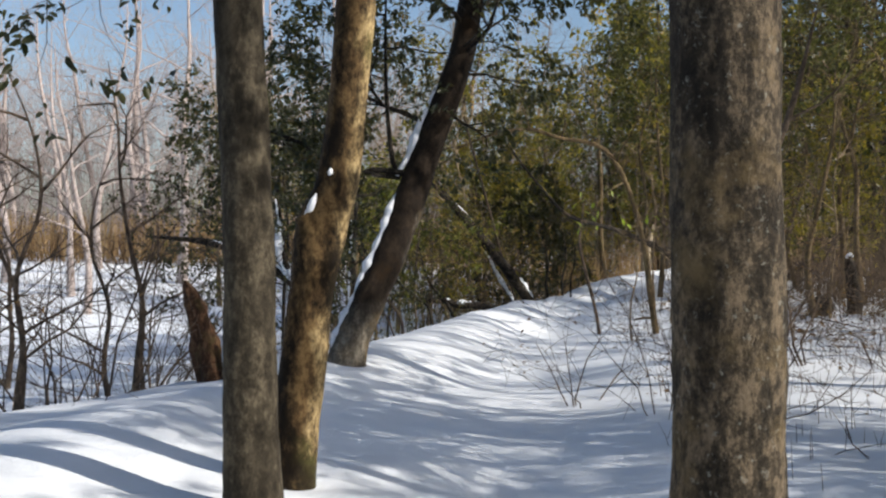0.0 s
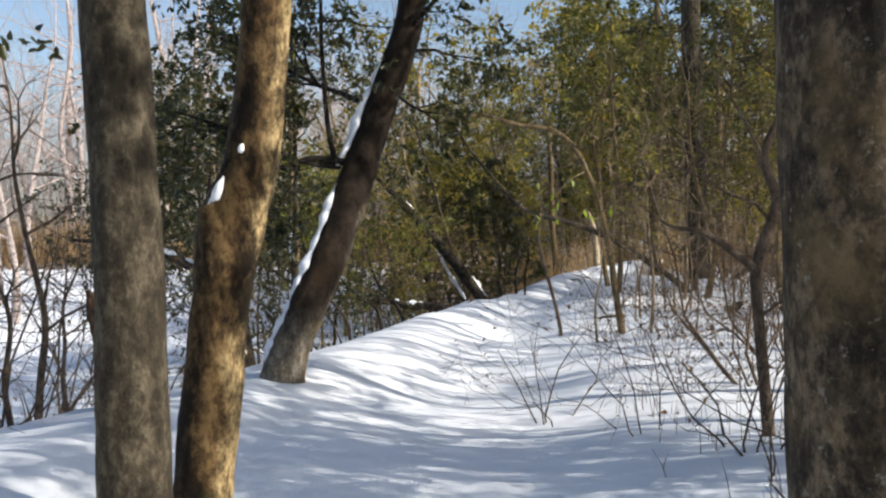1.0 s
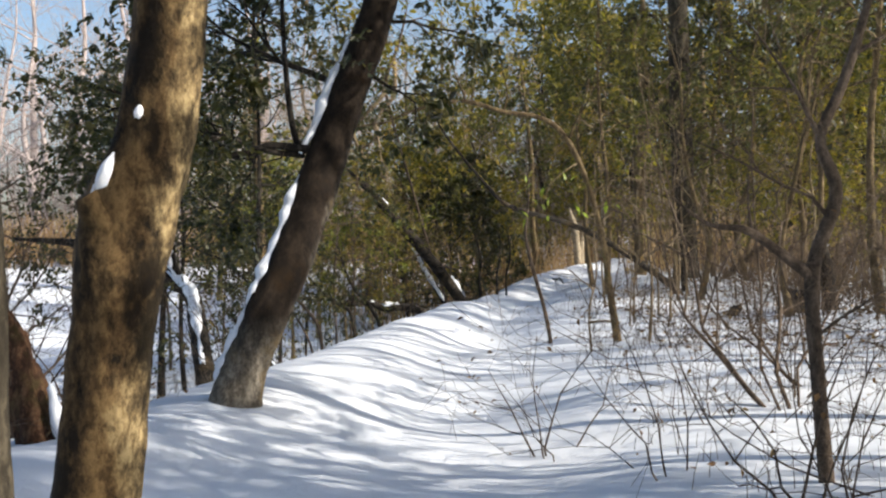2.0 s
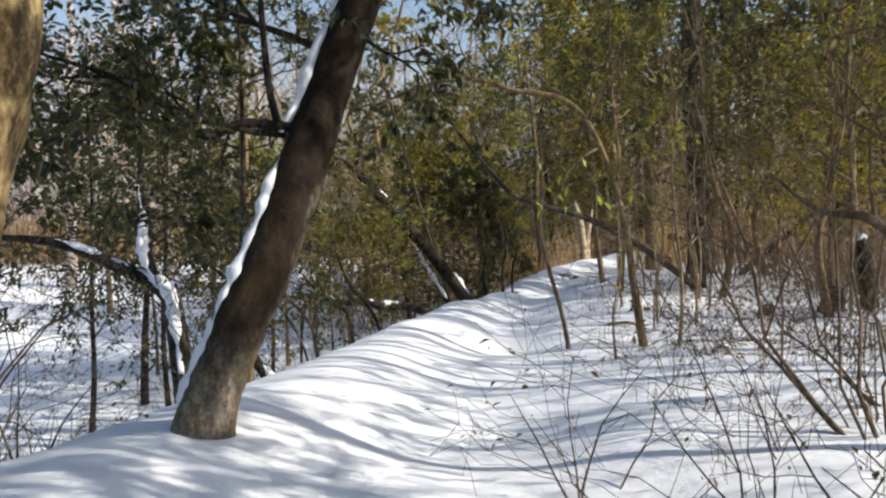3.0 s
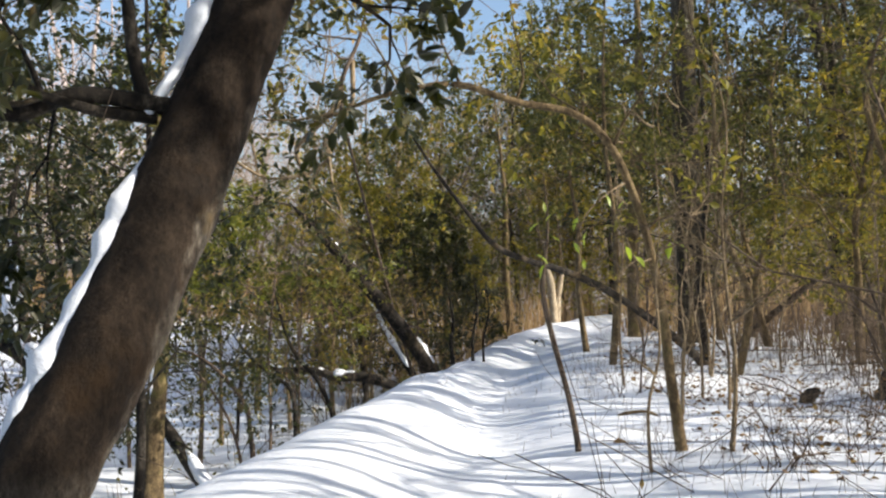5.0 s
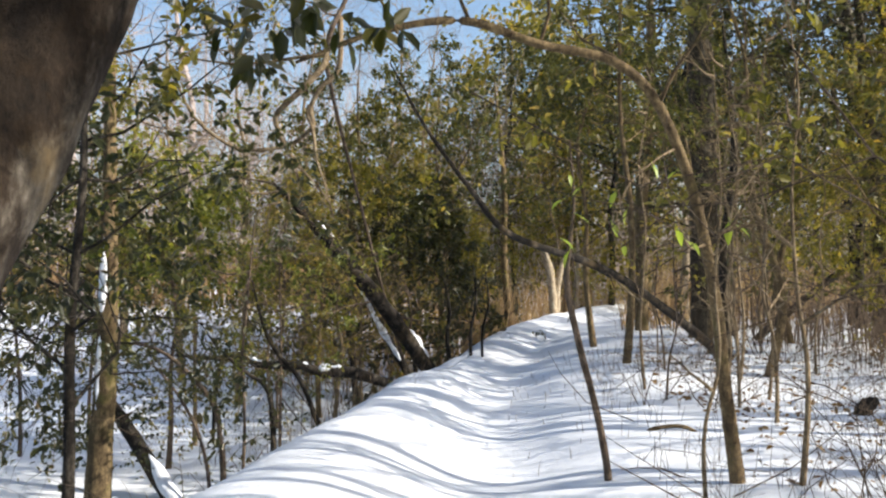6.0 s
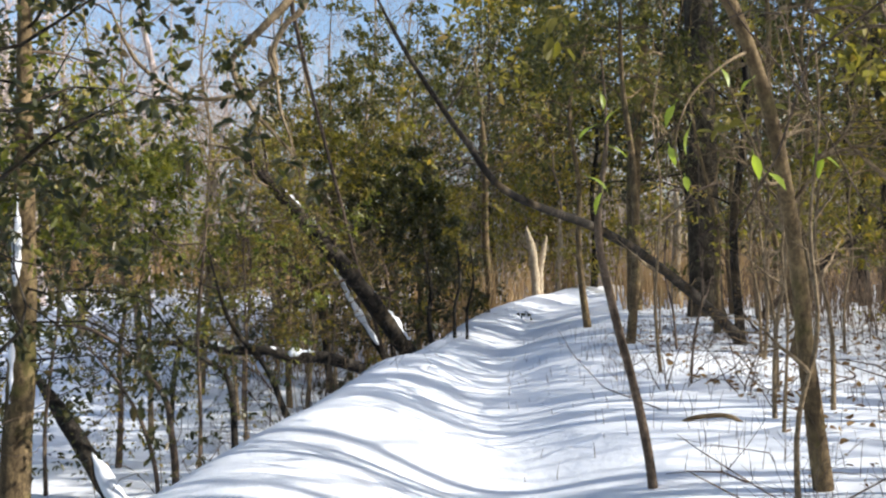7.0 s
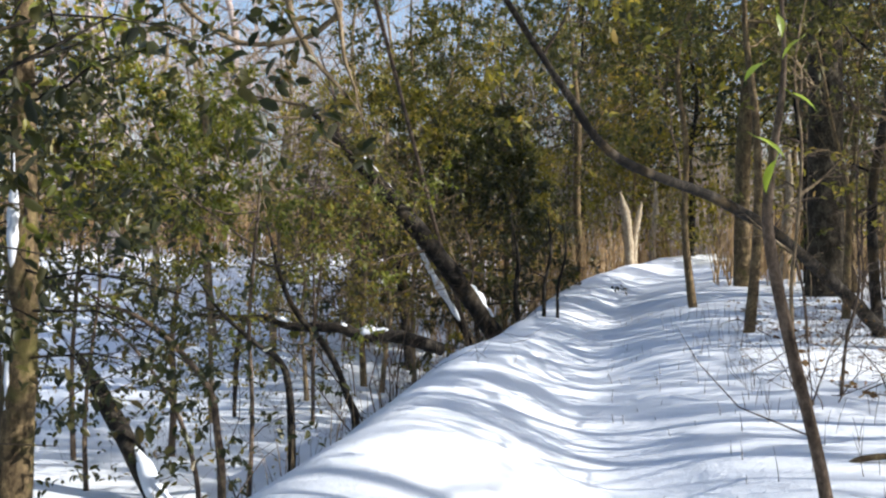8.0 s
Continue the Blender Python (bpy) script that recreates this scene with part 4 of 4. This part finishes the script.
EG = [
    evergreen("small dark-leaved evergreen tree in snow", 31, 5.6, M_LEAF_DARK, M_BARK_DARK, 0.095, 22, 1.95, 0.34, 11, oval=True),
    evergreen("olive-leaved evergreen tree in dappled light", 32, 6.5, M_LEAF_OLIVE, M_BARK_BROWN, 0.12, 22, 2.3, 0.2, 18),
    evergreen("tall dark-green evergreen tree at trailside", 33, 9.0, M_LEAF_MID, M_BARK_BROWN, 0.13, 24, 2.4, 0.22, 18),
    evergreen("low bright-green evergreen bush in sunlight", 34, 4.8, M_LEAF_BRIGHT, M_TWIG, 0.085, 22, 1.6, 0.47, 25, 0.05),
    evergreen("dense dark evergreen tree deep in woods", 35, 4.8, M_LEAF_DARK, M_BARK_DARK, 0.12, 22, 1.9, 0.2, 20),
    evergreen("distant olive-green woodland evergreen tree", 36, 9.0, M_LEAF_OLIVE, M_BARK_BROWN, 0.235, 36, 2.7, 0.14, 10, 0.1, False, 0.16),
    evergreen("distant dark-green woodland evergreen tree", 37, 7.0, M_LEAF_DARK, M_BARK_DARK, 0.21, 36, 2.3, 0.12, 13, 0.09, False, 0.16),
    evergreen("dark glossy-leaved evergreen tree above bank", 38, 6.2, M_LEAF_DARK, M_BARK_DARK, 0.085, 24, 1.6, 0.27, 12, 0.05, oval=True),
    evergreen("slim olive-leaved evergreen with bare lower trunk", 39, 8.5, M_LEAF_MID, M_BARK_BROWN, 0.115, 20, 1.8, 0.45, 14),
    evergreen("half-bare brown thicket tree with sparse olive leaves", 41, 5.6, M_LEAF_OLIVE, M_TWIG, 0.085, 30, 1.8, 0.22, 4, 0.034),
    evergreen("tall dark evergreen with bare lower trunk", 40, 11.0, M_LEAF_DARK, M_BARK_DARK, 0.19, 40, 2.6, 0.3, 11, 0.13, False, 0.14),
]
_used = [False] * len(EG)


def place(kinds, k, x, y, turn, scale):
    m = pose(x, y, ground_z(x, y) - 0.05, 0, 0, turn)
    if not _used[k]:
        _used[k] = True
        ob = kinds[k]
        ob.matrix_basis = m
    else:
        ob = copy_thing(kinds[k], m)
    ob.scale = (scale, scale, scale)
    return ob


# chosen places: pattern, x, y, turn, scale; some are unseen and cast shade
for k, x, y, a, s in [
        (7, -4.3, 21.0, 40, 1.05), (0, -4.2, 24.6, 120, 1.2), (7, -3.3, 22.6, 250, 1.1), (10, 11.0, 62.0, 10, 1.3), (10, 15.5, 60.0, 100, 1.3), (10, 19.8, 57.0, 200, 1.2), (5, 12.5, 57.5, 40, 1.0), (7, -1.6, 18.0, 30, 1.2), (3, -2.0, 27.4, 75, 1.05), (9, -2.6, 25.6, 75, 0.9), (9, -3.2, 27.2, 30, 1.1), (9, -0.2, 29.6, 160, 0.95), (9, -4.8, 29.0, 310, 1.2), (8, 1.6, 36.0, 220, 1.1), (8, 4.2, 41.0, 300, 1.2),
        (9, -0.3, 31.6, 100, 1.0), (4, 1.6, 35.5, 310, 1.2), (4, 3.4, 38.0, 20, 1.2), (1, 5.0, 43.5, 45, 0.9), (1, 3.0, 45.0, 200, 1.3),
        # Patterns 8 and 10 here are added just beside the view to cast shade.
        (1, 10.4, 26.0, 15, 0.85), (8, 8.6, 19.2, 190, 1.15), (8, 9.6, 23.2, 100, 1.1), (1, 12.4, 27.2, 100, 1.0), (10, 13.0, 22.3, 20, 1.0),
         
        # Here all with y under 11 are unseen, added to shade trail and trunks.
        (5, 3.4, -3.0, 80, 0.75), (5, 1.0, -5.5, 20, 0.7), (8, 5.6, 4.3, 30, 1.35), (5, 8.0, 5.4, 200, 0.7), (8, 5.7, 9.9, 310, 1.2), (8, 7.4, 8.8, 60, 1.5), (8, 7.9, 6.3, 250, 1.3), (9, 9.0, 4.3, 50, 1.3), (9, 10.5, 5.0, 120, 1.4), (5, 10.8, 3.6, 60, 0.55), (9, 7.4, 6.4, 280, 0.9), (9, 6.6, 2.6, 20, 0.8), (1, 0.6, 33.2, 10, 0.95), (5, 15.5, 63.0, 110, 1.6), (8, 6.3, -2.9, 60, 1.35), (5, 19.0, 66.0, 60, 1.6), (8, 5.7, 26.6, 20, 1.0), (8, 6.6, 31.5, 150, 1.05), (1, 4.4, 47.0, 140, 1.1),
        # Unseen: pattern 6 behind dims the trunks, the first pattern 2 shades the trail.
        (6, -1.5, -5.0, 20, 1.0), (6, -5.0, -3.5, 110, 1.1), (6, -8.5, -1.0, 220, 1.1), (6, 2.6, -8.5, 300, 1.2), (6, -4.0, -9.0, 60, 1.3), (6, -12.0, 2.5, 150, 1.1), (6, 0.0, -12.0, 250, 1.3), (2, 14.0, 17.2, 140, 0.9), (10, 11.6, 38.0, 20, 1.15), (10, 14.4, 33.6, 130, 1.15), (10, 16.8, 39.0, 70, 1.2), (10, 15.6, 36.4, 250, 1.2), (2, 11.4, 35.2, 200, 1.1), (2, 14.6, 29.6, 90, 1.15)]:
    place(EG, k, x, y, a, s)
rng = np.random.RandomState(50)
n_done = 0
while n_done < 40:
    y = rng.uniform(36, 84)
    x = float(trail_x(y)) + rng.uniform(-13, 34)
    u = x - float(trail_x(y))
    if -3.5 < u < 7.5 or (u < 0 and y < 46) or (u < -6 and y < 62) or (0 < u < 15 and y < 60) or (u > 0 and 43 < y < 54):
        continue
    place(EG, [5, 5, 5, 5, 5, 6][rng.randint(6)], x, y, rng.uniform(0, 360), rng.uniform(0.85, 1.35) * (1.0 if u > 0 else 0.62))
    n_done += 1
for x, y, a, s in [(7.0, 64, 100, 1.1), (12.0, 72, 200, 1.9), (15.5, 67, 30, 1.9), (20.0, 54, 300, 1.5), (22.0, 62, 60, 1.7), (17.0, 76, 240, 1.8), (25.0, 50, 190, 1.5)]:
    place(EG, 5, x, y, a, s)
# ---- bare trees and shrubs ----


def bare_tree(label, seed, tall, radius, mat, limbs=16, name="bare_tree", group="bare woodland trees", depth=2, reach=0.33):
    rng = np.random.RandomState(seed)
    root = thing(name, label, "tree", group)
    pts = [(0, 0, -0.5, radius * 1.3)]
    x = y = 0.0
    for k in range(6):
        x += rng.normal() * 0.02 * tall
        y += rng.normal() * 0.02 * tall
        pts.append((x, y, tall * (k + 1) / 6, radius * (1 - 0.9 * (k + 1) / 6)))
    line = spline(pts, 5)
    s = Shape()
    tube(s, line, 9, 0.05, seed)
    part("trunk", s.mesh("trunk", mat), root)
    lim = Shape()
    for k in range(limbs):
        h = 0.25 + 0.72 * (k + rng.uniform(0, 1)) / limbs
        i = int(h * (len(line) - 1))
        a = rng.uniform(0, 2 * math.pi)
        out, tips = [], []
        grow(rng, line[i][:3], (math.cos(a), math.sin(a), rng.uniform(0.3, 0.9)), tall * reach * (1.15 - 0.7 * h), max(line[i][3] * 0.45, 0.02), depth, out, tips, 0.17, 0.06, 3, 0.7, 0.6, 4)
        for dep, ln in out:
            tube(lim, ln, 5 if dep > 1 else 3, cap=False)
    tagged(part("branchwork", lim.mesh("branchwork", mat), root), kind="stuff")
    return root


def shrub(label, seed, tall, stems, mat, leaves=0, radius=0.009, fan=0.4, depth=2):
    rng = np.random.RandomState(seed)
    s, ls = Shape(), Shape()
    root = thing("bare_shrub", label, "shrub", "bare shrubs in the snow")
    for k in range(stems):
        a = rng.uniform(0, 2 * math.pi)
        out, tips = [], []
        grow(rng, (math.cos(a) * 0.08, math.sin(a) * 0.08, -0.15), (math.cos(a) * fan, math.sin(a) * fan, 1), tall * rng.uniform(0.7, 1.15), radius * rng.uniform(0.7, 1.3), depth, out, tips, 0.27, 0.03, 1, 0.75, 0.6, 5)
        one = Shape()
        for dep, ln in out:
            tube(one, [(x, y, z, max(r, 0.0018)) for x, y, z, r in ln], 5 if dep == depth else 3, cap=False)
        part("stem", one.mesh("stem", mat), root)
        if leaves:
            scatter_leaves(ls, [tips[i] for i in rng.permutation(len(tips))[:leaves]], rng, 0.05, 2)
    if ls.v:
        tagged(part("dry_leaves", ls.mesh("dry_leaves", M_LEAF_DRY), root, "curled brown dry leaves"), kind="stuff")
    return root


BT = [bare_tree("bare grey tree with fine twigs in distance", 61, 13.0, 0.2, M_TWIG_GREY, 11), bare_tree("bare pale tree with spreading fine twigs", 62, 11.0, 0.16, M_TWIG_GREY, 11),
      bare_tree("tall bare woodland tree with grey trunk", 63, 16.0, 0.22, M_BARK_GREY, 14), bare_tree("slim bare brown woodland tree", 64, 9.0, 0.09, M_BARK_BROWN, 9), bare_tree("bare tan-twigged tree catching the sun", 65, 10.0, 0.1, M_TWIG_TAN, 20), bare_tree("bare dark crooked shrub tree by snowy field", 66, 4.4, 0.05, M_TWIG, 6, depth=3)]
_used = [False] * len(BT)
rng = np.random.RandomState(70)
for i in range(36):
    x = -75 + i * 2.05 + rng.uniform(-1.5, 1.5)
    y = 62 + rng.uniform(-6, 16) + 0.12 * x
    place(BT, i % 2, x, y, rng.uniform(0, 360), rng.uniform(1.1, 1.65))
for x, y, a, s in [(-15, 42, 10, 1.0), (-19, 45, 100, 1.1), (-11.5, 46, 200, 1.15), (-23, 48, 300, 1.1), (-8.0, 49, 50, 1.2), (-27, 52, 150, 1.2), (-16.5, 50, 250, 1.2), (-5.0, 54, 330, 1.3), (-13, 38, 80, 0.9), (-21, 57, 20, 1.3), (-25, 60, 130, 1.4), (-29, 58, 240, 1.3), (-17, 60, 340, 1.4), (-33, 61, 70, 1.4), (-12, 58, 170, 1.3)]:
    place(BT, 0 if x > -12 else 1, x, y, a, s)
n_done = 0
while n_done < 15:
    x, y = rng.uniform(6, 40), rng.uniform(-6, 70)
    if x - float(trail_x(y)) < 5.5:
        continue
    place(BT, 2 + rng.randint(2), x, y, rng.uniform(0, 360), rng.uniform(0.8, 1.2))
    n_done += 1

for x, y, a, s in [(-3.0, 38, 0, 1.0), (0.2, 44, 80, 1.2), (3.2, 49, 160, 1.3), (-5.5, 43, 220, 1.1), (1.8, 56, 300, 1.4), (-2.2, 52, 40, 1.3), (5.5, 58, 120, 1.4), (-8.5, 40, 260, 1.0), (-1.4, 35.0, 200, 0.75), (-0.4, 31.6, 20, 0.45), (0.9, 32.8, 140, 0.5), (1.6, 33.9, 250, 0.5), (-1.8, 29.8, 60, 0.5)]:
    place(BT, 4, x, y, a, s)
# This first row is unseen, added to streak the trail with shadow.
for k, x, y, a, s in [(2, 8.8, 5.4, 0, 0.85), (3, 7.2, 7.6, 70, 1.1), (2, 12.5, 10.0, 200, 0.85), (3, 7.6, 14.2, 40, 1.0), (3, 9.4, 12.4, 150, 1.1), (2, 12.4, 13.6, 260, 0.8), (3, 8.8, 17.6, 210, 1.0), (2, 15.5, 12.0, 10, 0.8), (3, 6.4, 1.2, 170, 0.9),
                      (3, 7.2, 24.5, 20, 0.8), (3, 9.8, 25.0, 120, 0.9), (3, 11.0, 31.0, 220, 1.0), (3, 8.2, 29.0, 310, 0.7), (3, 12.5, 36.0, 50, 1.0), (3, 7.0, 19.0, 170, 0.7)]:
    place(BT, k, x, y, a, s)
for x, y, a, s in [(-4.2, 13.0, 0, 0.95), (-6.2, 15.0, 80, 1.1), (-8.0, 18.5, 150, 1.2), (-5.6, 20.0, 210, 1.0), (-9.5, 22.5, 40, 1.3), (-5.2, 10.6, 300, 0.8), (-3.5, 11.8, 110, 0.95), (-4.9, 12.4, 190, 1.15), (-6.3, 12.2, 250, 1.2)]:
    place(BT, 5, x, y, a, s)

TS = [bare_tree("thin leafless sapling catching golden light", 67, 4.2, 0.022, M_TWIG_TAN, 6, "thin_sapling", "thin saplings", 1, 0.15), bare_tree("thin dark leafless sapling in snow", 68, 3.2, 0.018, M_TWIG, 6, "thin_sapling", "thin saplings", 1, 0.17)]
_used = [False] * len(TS)
rng = np.random.RandomState(75)
for x, y in [(3.1, 16.4), (3.95, 16.9), (4.5, 19.5), (5.4, 21.2), (4.9, 23.0)]:
    place(TS, 0, x, y, rng.uniform(0, 360), rng.uniform(0.75, 1.1))
for _ in range(44):
    y = rng.uniform(16, 48)
    x = float(trail_x(y)) + rng.uniform(2.0, 9.0)
    place(TS, int(rng.uniform() > 0.75), x, y, rng.uniform(0, 360), rng.uniform(0.6, 1.2))
for _ in range(3):
    y = rng.uniform(26, 40)
    x = float(trail_x(y)) + float(crest(y)) - rng.uniform(0.2, 3.0)
    place(TS, 1, x, y, rng.uniform(0, 360), rng.uniform(0.5, 0.9))

SH = [shrub("bare thin-stemmed brown shrub in snow", 81, 1.3, 5, M_TWIG, 3), shrub("low bare twiggy shrub poking through snow", 82, 0.8, 6, M_TWIG, 2, 0.007, 0.6),
      shrub("tall bare shrub with arching grey-brown stems", 83, 2.6, 5, M_TWIG, 0, 0.017, 0.7, 3), shrub("bare shrub holding a few dry leaves", 84, 1.6, 4, M_TWIG, 6, 0.01, 0.5)]
_used = [False] * len(SH)
rng = np.random.RandomState(90)
for k, x, y, a, s in [(0, 1.47, 10.5, 20, 0.9), (0, 2.4, 8.3, 100, 1.0), (3, 2.0, 9.2, 50, 0.9), (1, 2.9, 10.6, 10, 1.2), (0, 3.6, 11.5, 200, 1.0), (3, 2.2, 7.6, 260, 0.9), (2, 3.4, 5.6, 30, 0.9), (2, -3.6, 12.2, 0, 1.2), (2, -5.0, 14.5, 90, 1.5), (2, -4.3, 11.0, 260, 1.1), (1, 4.2, 15.5, 10, 1.0), (1, 4.7, 16.4, 130, 1.1), (0, 3.9, 15.9, 220, 0.8), (1, 5.3, 17.3, 300, 1.2), (3, 4.8, 14.8, 80, 0.8), (1, 3.3, 16.1, 30, 0.7)]:
    place(SH, k, x, y, a, s)
n_done = 0
while n_done < 84:
    y = rng.uniform(5, 34) if n_done < 62 else rng.uniform(9, 16)
    x = float(trail_x(y)) + rng.uniform(1.6 if y > 20 else 2.4, 9)
    if 1.6 < x < 5.0 and 14.8 < y < 18.6:
        continue
    place(SH, rng.choice([0, 1, 1, 3, 0, 2]), x, y, rng.uniform(0, 360), rng.uniform(0.6, 1.2))
    n_done += 1
for _ in range(13):
    place(SH, rng.choice([0, 0, 3, 1]), rng.uniform(-5.6, -1.9), rng.uniform(7.5, 14.5), rng.uniform(0, 360), rng.uniform(0.7, 1.25))
n_done = 0
while n_done < 18:
    y = rng.uniform(7, 36)
    x = float(trail_x(y)) + float(crest(y)) - rng.uniform(0.0, 5.0)
    if 20 < y < 24.5:
        continue
    place(SH, rng.choice([0, 1, 2, 3, 1]), x, y, rng.uniform(0, 360), rng.uniform(0.5, 1.2))
    n_done += 1

# ---- reeds at the field's far side, brush in the far wood ----
rng = np.random.RandomState(95)


def stalks(name, label, category, n, xs, ys, tall, mat, keep=None, wide=0.02):
    s = Shape()
    for _ in range(n):
        x, y = rng.uniform(*xs), rng.uniform(*ys)
        if keep and not keep(x, y):
            continue
        h = tall * rng.uniform(0.5, 1.15)
        dx, dy = rng.normal(size=2) * 0.18 * h
        z = ground_z(x, y) - 0.05
        tube(s, [(x, y, z, wide), (x + dx * 0.4, y + dy * 0.4, z + h * 0.55, wide * 0.8), (x + dx, y + dy, z + h, wide * 0.3)], 3, cap=False)
    return tagged(new(name, s.mesh(name, mat)), label, category, "", "stuff")


stalks("reeds", "tan dead reeds beyond snowy field", "reeds", 5000, (-75, 3), (52, 58), 2.4, M_REED, None, 0.03)
stalks("brush", "golden-brown brush on forest floor", "brush", 4000, (0, 45), (42, 75), 2.2, M_REED, lambda x, y: abs(x - float(trail_x(y))) > 2.2, 0.02)
stalks("thicket", "grey-brown leafless thicket beyond field", "thicket", 8500, (-85, 40), (62, 84), 13.0, M_TWIG_GREY, None, 0.017)
stalks("weeds", "thin dry weed stems poking through snow", "weeds", 2600, (1.2, 12), (6, 30), 0.28, M_TWIG, lambda x, y: x - float(trail_x(y)) > 0.9 + 0.5 * rng.uniform(), 0.0035)
stalks("undergrowth", "dark brown undergrowth beneath woodland trees", "undergrowth", 3000, (7.5, 19), (21, 40), 1.5, M_TWIG, lambda x, y: x - float(trail_x(y)) > 4.6 + rng.uniform() * 2, 0.008)
stalks("bank_weeds", "dry brown weeds along the snowy bank", "weeds", 1500, (-6, 5), (8, 36), 0.6, M_TWIG_TAN, lambda x, y: -1.6 < x - float(trail_x(y)) - float(crest(y)) < 0.1, 0.004)
stalks("trailside_brush", "golden dry brush beside the far trail", "brush", 4600, (-2, 24), (37, 62), 1.8, M_REED, lambda x, y: 2.0 < abs(x - float(trail_x(y))) < 9, 0.016)


def litter(n, xs, ys, keep, long=1.3):
    """Fallen and half-buried twigs, bent, lying at low angles in the snow."""
    s = Shape()
    for _ in range(n):
        x, y = rng.uniform(*xs), rng.uniform(*ys)
        if not keep(x, y):
            continue
        a, up, ln = rng.uniform(0, 2 * math.pi), rng.uniform(0.05, 0.75) * min(1, 1.3 / long), rng.uniform(0.35, 1.0) * long
        p = np.array([x, y, ground_z(x, y) - 0.03])
        d = np.array([math.cos(a), math.sin(a), up])
        bend = rng.normal(size=3) * 0.16 * ln
        r = rng.uniform(0.0025, 0.006) * long
        tube(s, [(*p, r), (*(p + d * ln * 0.4 + bend), r * 0.8), (*(p + d * ln * 0.75 + bend * 0.6), r * 0.6), (*(p + d * ln), r * 0.3)], 4, cap=False)
        for _ in range(rng.randint(0, 3)):
            q = p + d * ln * 0.5 + bend
            e = q + rng.normal(size=3) * 0.16 + (0, 0, 0.1)
            tube(s, [(*q, r * 0.6), (*((q + e) / 2 + rng.normal(size=3) * 0.02), r * 0.45), (*e, r * 0.25)], 3, cap=False)
    return tagged(new("fallen_twigs", s.mesh("twig_litter", M_TWIG)), "fallen brown twigs half buried in snow", "twigs", "", "stuff")


litter(420, (1.5, 11), (7, 27), lambda x, y: x - float(trail_x(y)) > 1.5)
litter(200, (-6, 2), (8, 30), lambda x, y: -3.0 < x - float(trail_x(y)) - float(crest(y)) < -0.2)
litter(60, (2.8, 9), (8, 22), lambda x, y: x - float(trail_x(y)) > 3.6, 2.4)
stalks("seedlings", "small dark seedlings poking up through trail snow", "seedlings", 420, (0.6, 8), (13, 32), 0.16, M_TWIG, lambda x, y: 0.1 < x - float(trail_x(y)) < 1.6, 0.004)


def leaf_litter(n, xs, ys, keep):
    """Curled brown leaves lying on the snow."""
    s = Shape()
    spots = [(x, y, ground_z(x, y) + 0.015) for x, y in zip(rng.uniform(*xs, n), rng.uniform(*ys, n)) if keep(x, y)]
    ways = rng.normal(size=(len(spots), 3)) * (1, 1, 0.35)
    leaf_set(s, np.array(spots), ways, rng.uniform(0.05, 0.11, len(spots)), rng, 0.6, 0.5, True)
    return tagged(new("leaf_litter", s.mesh("leaf_litter", M_LEAF_DRY)), "curled brown dead leaves scattered on snow", "dead leaves", "", "stuff")


leaf_litter(2600, (3.5, 14), (15, 32), lambda x, y: x - float(trail_x(y)) > 2.2)
